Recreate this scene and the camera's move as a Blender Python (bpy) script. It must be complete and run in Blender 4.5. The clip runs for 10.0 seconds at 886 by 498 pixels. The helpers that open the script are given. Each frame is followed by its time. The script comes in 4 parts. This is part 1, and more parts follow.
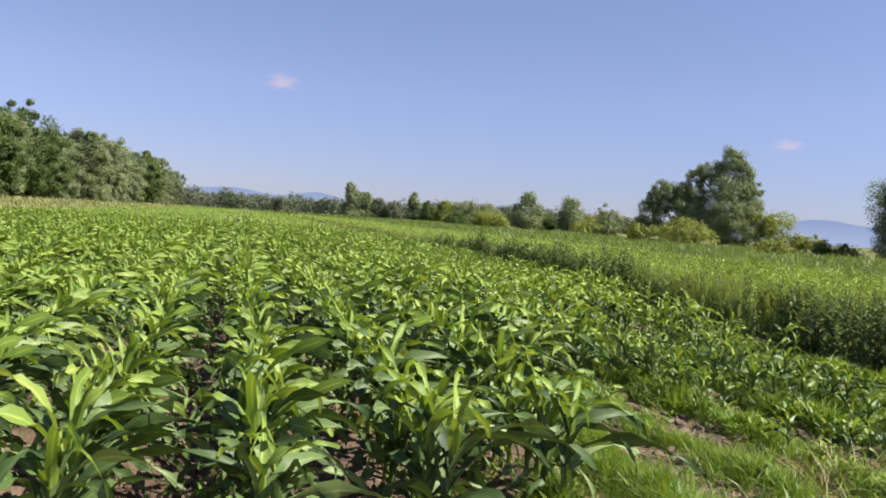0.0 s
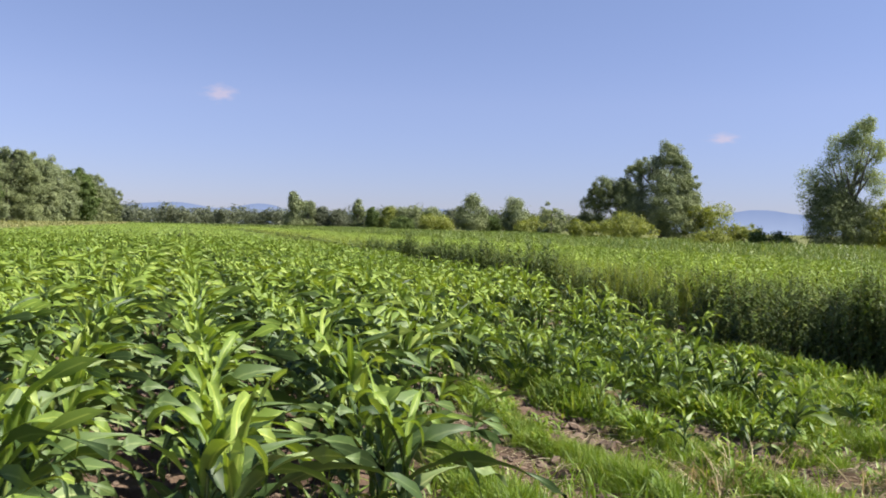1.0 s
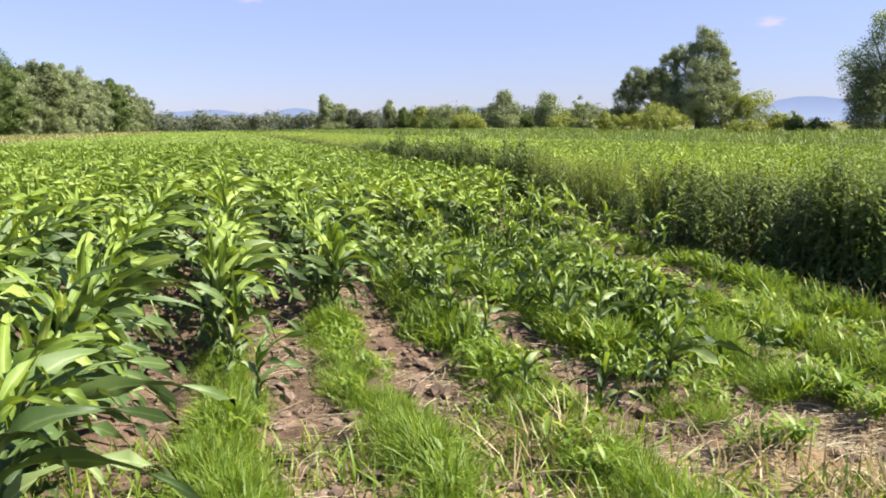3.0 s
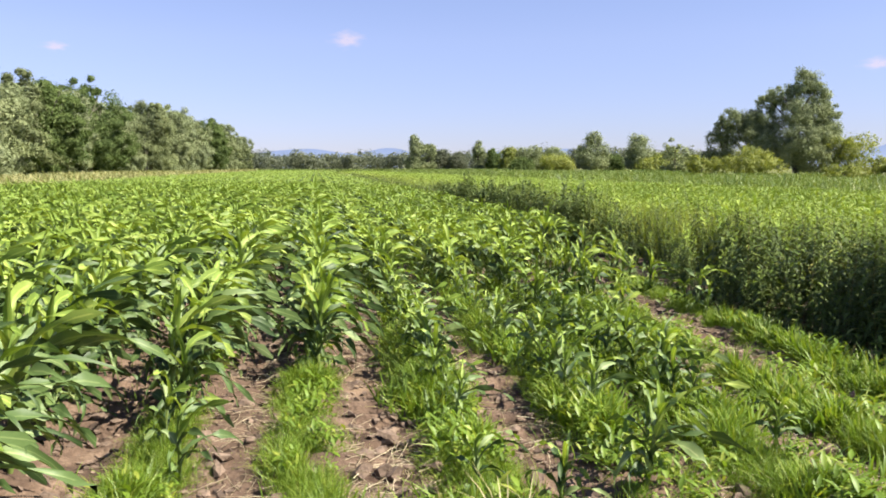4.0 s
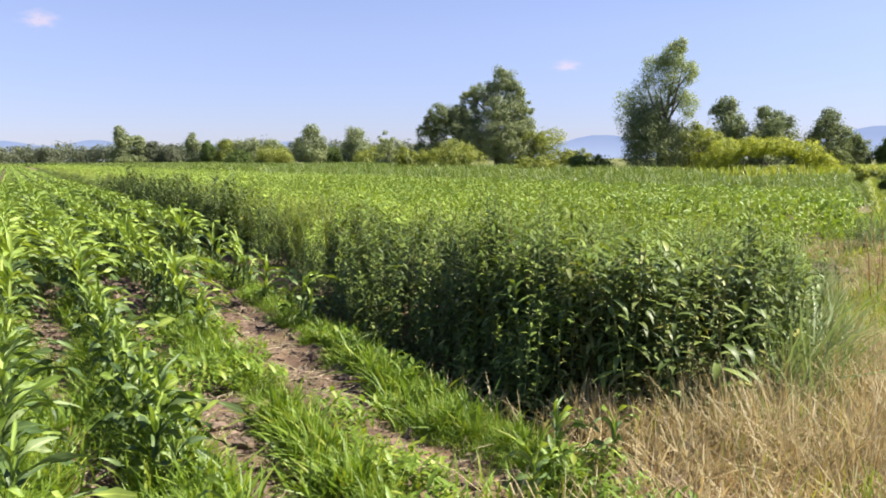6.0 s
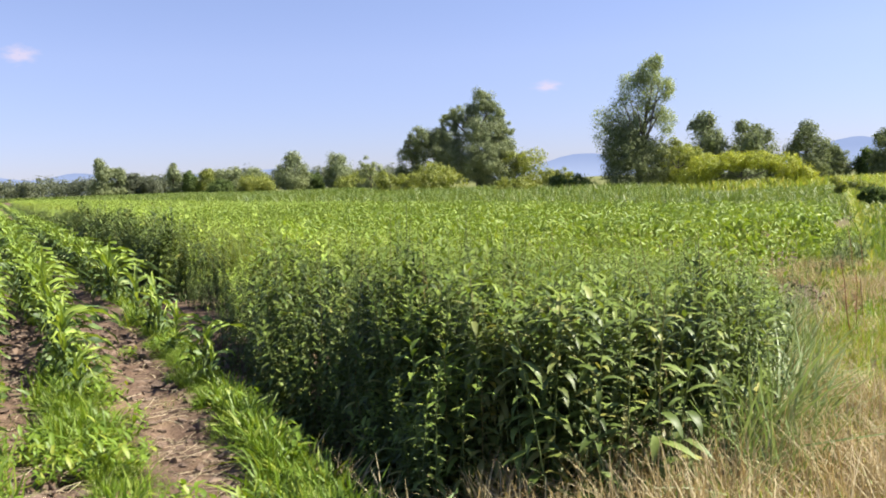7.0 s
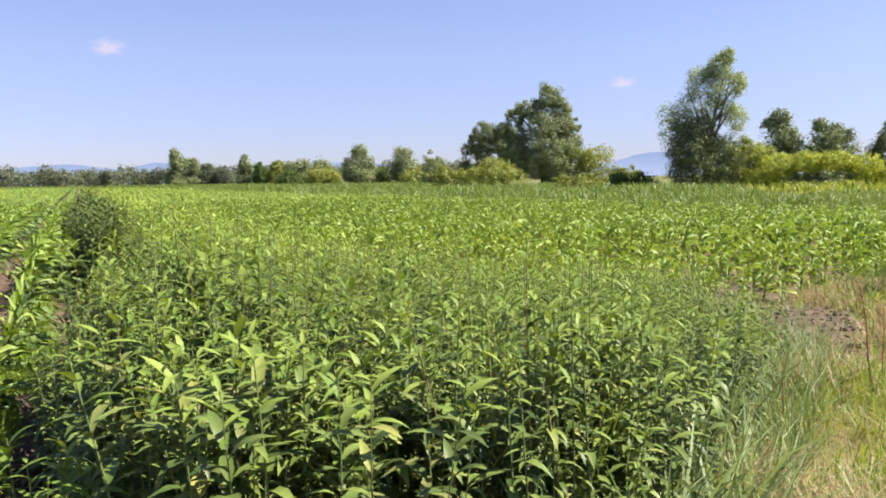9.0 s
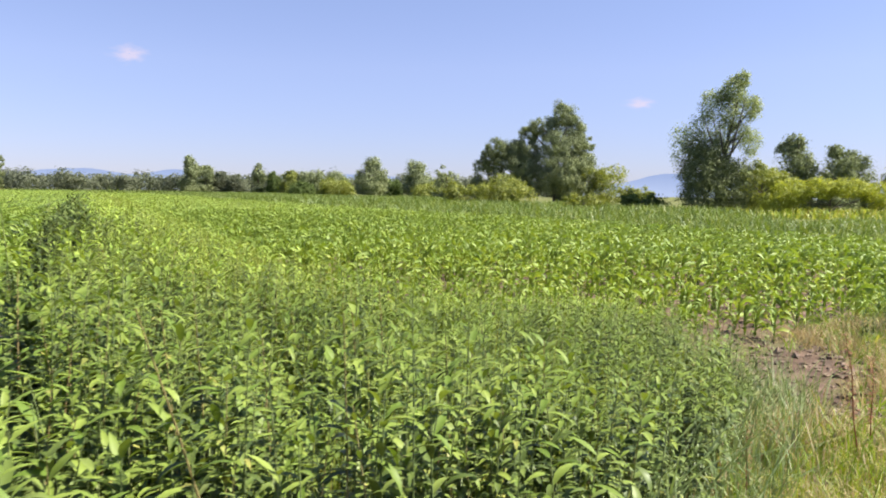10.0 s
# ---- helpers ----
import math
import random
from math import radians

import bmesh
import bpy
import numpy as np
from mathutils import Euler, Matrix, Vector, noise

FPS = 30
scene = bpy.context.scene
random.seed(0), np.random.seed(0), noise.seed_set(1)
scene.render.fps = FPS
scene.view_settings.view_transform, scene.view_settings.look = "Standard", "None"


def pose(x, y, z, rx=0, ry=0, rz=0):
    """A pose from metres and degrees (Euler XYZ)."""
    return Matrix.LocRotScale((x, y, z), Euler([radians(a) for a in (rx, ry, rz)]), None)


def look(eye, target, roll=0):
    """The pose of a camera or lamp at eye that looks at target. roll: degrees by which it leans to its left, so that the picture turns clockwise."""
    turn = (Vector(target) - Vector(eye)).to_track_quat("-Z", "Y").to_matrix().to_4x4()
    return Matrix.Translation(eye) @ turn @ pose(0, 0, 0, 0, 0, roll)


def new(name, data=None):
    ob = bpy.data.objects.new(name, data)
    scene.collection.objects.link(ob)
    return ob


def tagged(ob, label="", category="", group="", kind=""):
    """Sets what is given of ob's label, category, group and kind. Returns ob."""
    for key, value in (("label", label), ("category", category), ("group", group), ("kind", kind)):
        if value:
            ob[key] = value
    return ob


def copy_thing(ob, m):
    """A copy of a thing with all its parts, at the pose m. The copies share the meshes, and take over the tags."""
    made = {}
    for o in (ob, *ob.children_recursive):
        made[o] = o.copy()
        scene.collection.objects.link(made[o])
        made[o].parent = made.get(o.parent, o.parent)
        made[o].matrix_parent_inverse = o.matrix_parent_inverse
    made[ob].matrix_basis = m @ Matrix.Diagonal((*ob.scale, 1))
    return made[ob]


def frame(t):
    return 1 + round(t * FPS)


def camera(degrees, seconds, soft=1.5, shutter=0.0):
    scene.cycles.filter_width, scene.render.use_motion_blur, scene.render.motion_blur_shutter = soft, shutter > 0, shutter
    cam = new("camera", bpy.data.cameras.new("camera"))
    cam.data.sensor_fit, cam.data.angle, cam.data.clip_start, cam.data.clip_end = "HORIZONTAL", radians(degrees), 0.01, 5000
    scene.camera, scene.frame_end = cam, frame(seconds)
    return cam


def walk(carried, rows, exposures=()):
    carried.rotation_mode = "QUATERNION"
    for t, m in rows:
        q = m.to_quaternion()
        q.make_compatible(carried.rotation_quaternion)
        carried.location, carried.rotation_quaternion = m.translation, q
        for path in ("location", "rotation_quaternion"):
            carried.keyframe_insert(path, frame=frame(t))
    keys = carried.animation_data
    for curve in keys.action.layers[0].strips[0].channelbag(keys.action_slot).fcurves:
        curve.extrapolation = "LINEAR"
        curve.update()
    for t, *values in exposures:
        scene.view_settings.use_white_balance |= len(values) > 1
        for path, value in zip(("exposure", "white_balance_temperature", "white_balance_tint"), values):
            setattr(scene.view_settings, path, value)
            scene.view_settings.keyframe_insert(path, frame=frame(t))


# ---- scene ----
cam = camera(57.36, 10.0, soft=1.8, shutter=0.12)
PATH = [
    (0.0, pose(0.000, -0.000, 1.531, 87.952, -3.749, -14.084)),
    (0.5, pose(0.374, 0.234, 1.479, 86.542, -3.368, -14.732)),
    (1.0, pose(0.785, 0.495, 1.465, 88.454, -1.271, -17.819)),
    (1.5, pose(1.215, 0.735, 1.420, 82.588, 1.744, -18.290)),
    (2.0, pose(1.603, 0.916, 1.413, 83.613, 1.617, -17.511)),
    (2.2, pose(1.772, 0.975, 1.414, 83.384, 0.758, -16.847)),
    (3.3, pose(2.683, 1.288, 1.458, 81.100, 1.013, -13.765)),
    (3.5, pose(2.832, 1.361, 1.462, 82.165, 0.943, -12.064)),
    (4.0, pose(3.215, 1.559, 1.472, 84.238, 0.114, -8.877)),
    (4.5, pose(3.647, 1.743, 1.453, 84.270, -0.919, -7.592)),
    (5.0, pose(4.065, 1.932, 1.432, 81.254, -0.416, -14.944)),
    (5.5, pose(4.431, 2.182, 1.457, 84.897, 1.053, -25.419)),
    (5.7, pose(4.574, 2.281, 1.448, 83.543, 0.787, -27.462)),
    (6.8, pose(5.463, 2.828, 1.467, 84.124, 0.233, -28.761)),
    (7.0, pose(5.647, 2.926, 1.481, 85.227, 2.037, -29.243)),
    (7.5, pose(6.138, 3.139, 1.456, 86.670, 1.469, -29.503)),
    (8.0, pose(6.595, 3.374, 1.445, 84.506, 0.563, -24.669)),
    (8.5, pose(7.080, 3.626, 1.444, 85.018, 1.715, -25.718)),
    (9.0, pose(7.532, 3.788, 1.419, 85.041, 0.912, -24.249)),
    (9.5, pose(7.901, 3.938, 1.439, 84.247, -0.733, -19.551)),
    (10.0, pose(8.202, 4.153, 1.454, 86.082, -0.866, -23.253)),
]
walk(cam, PATH, exposures=[(0.0, 1.08, 6350, 10), (1.0, 1.12, 6350, 10), (1.5, 1.22, 6400, 10), (2.0, 1.3, 6420, 10), (3.3, 1.48, 6500, 10), (10.0, 1.44, 6500, 10)])

# ---- light ----
SUN_AZ, SUN_EL = 116.0, 49.0
world = bpy.data.worlds.new("sky")
scene.world = world
world.use_nodes = True
wt = world.node_tree
sky = wt.nodes.new("ShaderNodeTexSky")
sky.sky_type, sky.sun_disc = "NISHITA", False
sky.sun_elevation, sky.sun_rotation = radians(SUN_EL), radians(SUN_AZ)
sky.altitude, sky.air_density, sky.dust_density, sky.ozone_density = 0, 1.0, 0.0, 4.5
tint = wt.nodes.new("ShaderNodeMix")
tint.data_type, tint.blend_type = "RGBA", "MULTIPLY"
tint.inputs[0].default_value = 1.0
wc = wt.nodes.new("ShaderNodeTexCoord")
wz = wt.nodes.new("ShaderNodeSeparateXYZ")
wr = wt.nodes.new("ShaderNodeValToRGB")
wt.links.new(wc.outputs["Generated"], wz.inputs[0])
wt.links.new(wz.outputs[2], wr.inputs[0])
wr.color_ramp.elements.new(0.15)
for e_, (at_, c_) in zip(wr.color_ramp.elements, ((0.0, (0.66, 0.68, 1.04, 1)), (0.15, (1.33, 1.05, 1.19, 1)), (0.36, (1.72, 1.33, 1.33, 1)))):
    e_.position, e_.color = at_, c_
wt.links.new(wr.outputs[0], tint.inputs[7])
wt.links.new(sky.outputs[0], tint.inputs[6])
wt.links.new(tint.outputs[2], wt.nodes["Background"].inputs[0])
wt.nodes["Background"].inputs[1].default_value = 0.05
sun = new("sun", bpy.data.lights.new("sun", "SUN"))
sun.data.energy, sun.data.angle, sun.data.color = 5.0, radians(0.53), (1.0, 0.94, 0.82)
sa, se = radians(SUN_AZ), radians(SUN_EL)
sun.matrix_basis = look((60 * math.sin(sa) * math.cos(se), 60 * math.cos(sa) * math.cos(se), 60 * math.sin(se)), (0, 0, 0))

# ---- materials ----


def graph(name):
    m = bpy.data.materials.new(name)
    m.use_nodes = True
    t = m.node_tree
    return m, t, t.nodes["Principled BSDF"], t.nodes["Material Output"]


def ramp(t, src, stops):
    r = t.nodes.new("ShaderNodeValToRGB")
    while len(r.color_ramp.elements) < len(stops):
        r.color_ramp.elements.new(0.5)
    for e, (p, c) in zip(r.color_ramp.elements, stops):
        e.position, e.color = p, (*c, 1)
    t.links.new(src, r.inputs[0])
    return r.outputs[0]


def noise_tex(t, scale, detail=4, coord="Object", stretch=(1, 1, 1)):
    c = t.nodes.new("ShaderNodeTexCoord")
    mp = t.nodes.new("ShaderNodeMapping")
    mp.inputs["Scale"].default_value = stretch
    n = t.nodes.new("ShaderNodeTexNoise")
    n.inputs["Scale"].default_value, n.inputs["Detail"].default_value = scale, detail
    t.links.new(c.outputs[coord], mp.inputs[0])
    t.links.new(mp.outputs[0], n.inputs["Vector"])
    return n.outputs["Fac"]


def mixed(t, fac, a, b, mode="MIX"):
    n = t.nodes.new("ShaderNodeMix")
    n.data_type, n.blend_type = "RGBA", mode
    for sock, v in ((n.inputs[0], fac), (n.inputs[6], a), (n.inputs[7], b)):
        if isinstance(v, (int, float)):
            sock.default_value = v
        elif isinstance(v, tuple):
            sock.default_value = (*v, 1)
        else:
            t.links.new(v, sock)
    return n.outputs[2]


def maths(t, op, a, b=0.0):
    n = t.nodes.new("ShaderNodeMath")
    n.operation = op
    for sock, v in zip(n.inputs, (a, b)):
        if isinstance(v, (int, float)):
            sock.default_value = v
        else:
            t.links.new(v, sock)
    return n.outputs[0]


def bump(t, bsdf, height, strength, distance):
    b = t.nodes.new("ShaderNodeBump")
    b.inputs["Strength"].default_value, b.inputs["Distance"].default_value = strength, distance
    t.links.new(height, b.inputs["Height"])
    t.links.new(b.outputs[0], bsdf.inputs["Normal"])


def leafy(name, stops, rough=0.5, through_light=0.35, glow_tint=(1.25, 1.2, 0.55), patch=0.0, patch_tint=(1.2, 1.1, 0.6), spec=0.5, rib=False):
    """A leaf: colour varies from leaf to leaf and in patches, part of the light passes through."""
    m, t, b, out = graph(name)
    g = t.nodes.new("ShaderNodeNewGeometry")
    o = t.nodes.new("ShaderNodeObjectInfo")
    v = maths(t, "FRACT", maths(t, "ADD", g.outputs["Random Per Island"], o.outputs["Random"]))
    col = ramp(t, v, stops)
    streak = noise_tex(t, 60, 2)
    col = mixed(t, 0.25, col, mixed(t, streak, (0.55, 0.6, 0.5), (1.35, 1.3, 1.3)), "MULTIPLY")
    if patch:
        col = mixed(t, maths(t, "MULTIPLY", noise_tex(t, patch, 3), 0.8), col, mixed(t, 1.0, col, patch_tint, "MULTIPLY"))
    if rib:
        at = t.nodes.new("ShaderNodeAttribute")
        at.attribute_name = "rib"
        line = maths(t, "MINIMUM", maths(t, "MULTIPLY", maths(t, "MAXIMUM", maths(t, "SUBTRACT", at.outputs["Fac"], 0.8), 0.0), 5.0), 1.0)
        col = mixed(t, maths(t, "MULTIPLY", line, 0.6), col, mixed(t, 1.0, col, (2.6, 2.1, 2.6), "MULTIPLY"))
    t.links.new(col, b.inputs["Base Color"])
    b.inputs["Roughness"].default_value = rough
    b.inputs["Specular IOR Level"].default_value = spec
    tr = t.nodes.new("ShaderNodeBsdfTranslucent")
    t.links.new(mixed(t, 1.0, col, glow_tint, "MULTIPLY"), tr.inputs["Color"])
    mx = t.nodes.new("ShaderNodeMixShader")
    mx.inputs[0].default_value = through_light
    t.links.new(b.outputs[0], mx.inputs[1])
    t.links.new(tr.outputs[0], mx.inputs[2])
    t.links.new(mx.outputs[0], out.inputs["Surface"])
    return m


M_MAIZE = leafy("maize_leaf", [(0.0, (0.028, 0.055, 0.019)), (0.35, (0.065, 0.110, 0.038)), (0.75, (0.104, 0.163, 0.059)), (1.0, (0.181, 0.240, 0.112))], 0.52, 0.16, (1.25, 1.22, 0.45), patch=0.25, spec=0.3, rib=True)
M_MAIZE_YOUNG = leafy("maize_young_leaf", [(0.0, (0.124, 0.198, 0.039)), (0.6, (0.189, 0.279, 0.056)), (1.0, (0.254, 0.335, 0.086))], 0.52, 0.3, (1.22, 1.2, 0.45), patch=0.25, spec=0.3, rib=True)
M_LIGHT_MAIZE = leafy("light_maize_leaf", [(0.0, (0.095, 0.155, 0.03)), (0.5, (0.175, 0.25, 0.05)), (1.0, (0.29, 0.36, 0.1))], 0.5, 0.32, (1.22, 1.2, 0.45), patch=0.3, spec=0.3, rib=True)
M_MAIZE_STALK = leafy("maize_stalk", [(0.0, (0.102, 0.158, 0.032)), (1.0, (0.148, 0.19, 0.048))], 0.45, 0.1)
# Leaf darkened for the strip's shaded side; naturally paler tips lightened for its sunlit top.
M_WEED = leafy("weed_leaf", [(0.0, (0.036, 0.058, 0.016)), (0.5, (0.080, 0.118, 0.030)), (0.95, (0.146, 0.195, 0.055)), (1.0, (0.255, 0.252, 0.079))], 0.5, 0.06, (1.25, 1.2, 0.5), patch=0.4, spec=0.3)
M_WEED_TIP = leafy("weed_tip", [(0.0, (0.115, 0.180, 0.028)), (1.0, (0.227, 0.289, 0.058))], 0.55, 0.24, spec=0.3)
# Lighter copy of the tip, with sunlight put into its colour, for farther weeds.
M_WEED_PALE_LIT = leafy("weed_pale_lit_tip", [(0.0, (0.195, 0.297, 0.045)), (1.0, (0.372, 0.456, 0.086))], 0.55, 0.24, spec=0.3)
# Yellowing leaf; its lighter tone also stands in for sun on the front.
M_WEED_YELLOW_LIT = leafy("yellowing_lit_leaf", [(0.0, (0.089, 0.125, 0.031)), (0.5, (0.177, 0.207, 0.062)), (1.0, (0.282, 0.272, 0.094))], 0.5, 0.34)
M_WEED_STEM = leafy("weed_stem", [(0.0, (0.095, 0.135, 0.04)), (0.8, (0.148, 0.18, 0.059)), (1.0, (0.211, 0.146, 0.059))], 0.6, 0.05)
M_GRASS = leafy("green_grass", [(0.0, (0.101, 0.175, 0.020)), (0.7, (0.170, 0.270, 0.033)), (1.0, (0.268, 0.313, 0.055))], 0.5, 0.4, patch=0.9)
M_TALLGRASS = leafy("tall_grass", [(0.0, (0.143, 0.214, 0.034)), (0.7, (0.237, 0.302, 0.057)), (1.0, (0.378, 0.363, 0.108))], 0.5, 0.42, patch=0.3, patch_tint=(1.3, 1.12, 0.8))
M_DRY = leafy("dry_grass", [(0.0, (0.281, 0.210, 0.098)), (0.6, (0.407, 0.330, 0.175)), (1.0, (0.505, 0.428, 0.259))], 0.6, 0.35, (1.1, 1.0, 0.8))
M_STRAW = leafy("straw", [(0.0, (0.240, 0.185, 0.120)), (0.6, (0.395, 0.321, 0.205)), (1.0, (0.515, 0.446, 0.300))], 0.7, 0.1, (1.1, 1.0, 0.8))
M_VERGE = leafy("verge_grass", [(0.0, (0.174, 0.190, 0.067)), (0.5, (0.301, 0.269, 0.119)), (1.0, (0.412, 0.356, 0.182))], 0.6, 0.3, patch=0.05, patch_tint=(0.7, 0.9, 0.6))
M_CLUMP = leafy("clump_grass", [(0.0, (0.13, 0.19, 0.075)), (0.6, (0.2, 0.275, 0.12)), (1.0, (0.31, 0.36, 0.19))], 0.5, 0.3, (1.1, 1.1, 0.7), patch=0.5)
M_RUST = leafy("dock_seed", [(0.0, (0.145, 0.053, 0.02)), (1.0, (0.264, 0.119, 0.046))], 0.7, 0.15, (1.1, 0.9, 0.7))
M_WILLOW = leafy("willow_leaf", [(0.0, (0.151, 0.184, 0.113)), (0.5, (0.216, 0.254, 0.160)), (1.0, (0.286, 0.324, 0.211))], 0.75, 0.28, (1.05, 1.1, 0.8), patch=0.12, spec=0.15)
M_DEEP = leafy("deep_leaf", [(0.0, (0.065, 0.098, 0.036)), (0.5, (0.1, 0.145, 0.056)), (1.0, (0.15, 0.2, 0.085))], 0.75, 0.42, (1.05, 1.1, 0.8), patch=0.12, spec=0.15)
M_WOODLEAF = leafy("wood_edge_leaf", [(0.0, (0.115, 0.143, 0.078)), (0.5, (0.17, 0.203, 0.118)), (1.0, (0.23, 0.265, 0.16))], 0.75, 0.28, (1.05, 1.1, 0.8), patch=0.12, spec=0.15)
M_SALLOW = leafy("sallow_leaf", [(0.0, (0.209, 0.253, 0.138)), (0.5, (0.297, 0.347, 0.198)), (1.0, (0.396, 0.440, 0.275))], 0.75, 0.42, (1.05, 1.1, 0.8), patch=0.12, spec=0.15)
M_GOLDBUSH = leafy("gold_bush_leaf", [(0.0, (0.210, 0.262, 0.045)), (0.5, (0.310, 0.360, 0.067)), (1.0, (0.420, 0.458, 0.088))], 0.55, 0.42, patch=0.3)
M_BUSH = leafy("bush_leaf", [(0.0, (0.133, 0.174, 0.041)), (0.5, (0.206, 0.247, 0.062)), (1.0, (0.297, 0.321, 0.086))], 0.55, 0.4, patch=0.3)
M_REED = leafy("reed_leaf", [(0.0, (0.084, 0.137, 0.034)), (0.7, (0.129, 0.190, 0.046)), (1.0, (0.205, 0.243, 0.076))], 0.5, 0.35, patch=0.1)
# Leaf colour greyed towards blue, so the distance haze is painted in.
M_FARWOOD = leafy("hazed_wood_leaf", [(0.0, (0.092, 0.115, 0.086)), (1.0, (0.158, 0.178, 0.132))], 0.7, 0.45, (1.0, 1.0, 0.95), patch=0.03)

M_BARK, t_, b_, o_ = graph("willow_bark")
t_.links.new(ramp(t_, noise_tex(t_, 9, 6, stretch=(3, 3, 0.6)), [(0.3, (0.05, 0.042, 0.032)), (0.7, (0.17, 0.145, 0.115))]), b_.inputs["Base Color"])
b_.inputs["Roughness"].default_value = 0.9
bump(t_, b_, noise_tex(t_, 14, 5, stretch=(3, 3, 0.5)), 0.8, 0.05)

M_GROUND, t_, b_, o_ = graph("field_ground")
att = t_.nodes.new("ShaderNodeVertexColor")
att.layer_name = "cover"
sp = t_.nodes.new("ShaderNodeSeparateColor")
t_.links.new(att.outputs["Color"], sp.inputs[0])
soil = ramp(t_, noise_tex(t_, 5.0, 8), [(0.3, (0.05, 0.032, 0.023)), (0.55, (0.125, 0.085, 0.06)), (0.8, (0.235, 0.168, 0.12))])
soil = mixed(t_, 0.5, soil, ramp(t_, noise_tex(t_, 45, 4), [(0.3, (0.6, 0.55, 0.52)), (0.7, (1.25, 1.2, 1.15))]), "MULTIPLY")
dry = ramp(t_, noise_tex(t_, 11, 8, stretch=(1.6, 0.7, 1)), [(0.3, (0.13, 0.085, 0.05)), (0.55, (0.25, 0.175, 0.1)), (0.8, (0.37, 0.28, 0.165))])
mead = ramp(t_, mixed(t_, 0.55, noise_tex(t_, 0.5, 8), noise_tex(t_, 9.0, 8)), [(0.3, (0.075, 0.095, 0.024)), (0.52, (0.12, 0.13, 0.038)), (0.68, (0.22, 0.18, 0.085))])
gcol = mixed(t_, sp.outputs[0], soil, dry)
gcol = mixed(t_, sp.outputs[1], gcol, mead)
t_.links.new(gcol, b_.inputs["Base Color"])
b_.inputs["Roughness"].default_value = 0.95
b_.inputs["Specular IOR Level"].default_value = 0.2
bump(t_, b_, noise_tex(t_, 38, 8), 0.9, 0.02)

M_CLOD, t_, b_, o_ = graph("soil_clod")
g_ = t_.nodes.new("ShaderNodeNewGeometry")
cl = ramp(t_, g_.outputs["Random Per Island"], [(0.0, (0.08, 0.055, 0.04)), (1.0, (0.2, 0.145, 0.105))])
t_.links.new(mixed(t_, 0.6, cl, ramp(t_, noise_tex(t_, 40, 5), [(0.3, (0.55, 0.5, 0.5)), (0.7, (1.3, 1.25, 1.2))]), "MULTIPLY"), b_.inputs["Base Color"])
b_.inputs["Roughness"].default_value = 0.95
bump(t_, b_, noise_tex(t_, 60, 6), 0.8, 0.01)

# Hills glow in a haze blue, paler at the foot; no air is modelled.
M_HILL, t_, b_, o_ = graph("hazy_hill_glow")
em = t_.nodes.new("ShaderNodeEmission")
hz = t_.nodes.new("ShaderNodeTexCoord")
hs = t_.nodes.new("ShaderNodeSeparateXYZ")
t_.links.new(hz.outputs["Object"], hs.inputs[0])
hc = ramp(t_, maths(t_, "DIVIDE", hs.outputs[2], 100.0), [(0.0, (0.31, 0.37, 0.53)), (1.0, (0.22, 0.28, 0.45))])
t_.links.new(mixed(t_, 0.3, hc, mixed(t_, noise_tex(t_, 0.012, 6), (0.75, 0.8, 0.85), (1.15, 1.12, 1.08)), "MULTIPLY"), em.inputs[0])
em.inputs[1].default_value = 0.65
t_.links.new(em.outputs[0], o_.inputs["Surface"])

M_CLOUD, t_, b_, o_ = graph("thin_cloud")
em = t_.nodes.new("ShaderNodeEmission")
em.inputs[0].default_value, em.inputs[1].default_value = (0.62, 0.5, 0.55, 1), 0.6
tp = t_.nodes.new("ShaderNodeBsdfTransparent")
tc = t_.nodes.new("ShaderNodeTexCoord")
vl = t_.nodes.new("ShaderNodeVectorMath")
vl.operation = "LENGTH"
t_.links.new(tc.outputs["Object"], vl.inputs[0])
fall = maths(t_, "SUBTRACT", 1.0, vl.outputs["Value"])
cn = noise_tex(t_, 1.6, 6, stretch=(1.0, 1.6, 1))
al = maths(t_, "MULTIPLY", maths(t_, "MULTIPLY", maths(t_, "MAXIMUM", maths(t_, "SUBTRACT", maths(t_, "ADD", maths(t_, "MULTIPLY", fall, 0.6), cn), 0.66), 0.0), 1.9), fall)
cm = t_.nodes.new("ShaderNodeClamp")
t_.links.new(al, cm.inputs[0])
cm.inputs[2].default_value = 0.5
mx = t_.nodes.new("ShaderNodeMixShader")
t_.links.new(cm.outputs[0], mx.inputs[0])
t_.links.new(tp.outputs[0], mx.inputs[1])
t_.links.new(em.outputs[0], mx.inputs[2])
t_.links.new(mx.outputs[0], o_.inputs["Surface"])

# ---- mesh helpers ----
rng = np.random.default_rng(7)


def mesh_of(name, V, Q, mat, smooth=True):
    """A mesh from an array of places and an array of four-cornered faces."""
    V, Q = np.asarray(V, np.float32), np.asarray(Q, np.int32)
    me = bpy.data.meshes.new(name)
    me.vertices.add(len(V))
    me.vertices.foreach_set("co", V.ravel())
    me.loops.add(Q.size)
    me.loops.foreach_set("vertex_index", Q.ravel())
    me.polygons.add(len(Q))
    me.polygons.foreach_set("loop_start", np.arange(0, Q.size, Q.shape[1], dtype=np.int32))
    me.polygons.foreach_set("use_smooth", np.full(len(Q), smooth))
    me.update(calc_edges=True)
    me.materials.append(mat)
    return me


def part(name, me, parent, label=""):
    ob = new(name, me)
    ob.parent = parent
    return tagged(ob, label)


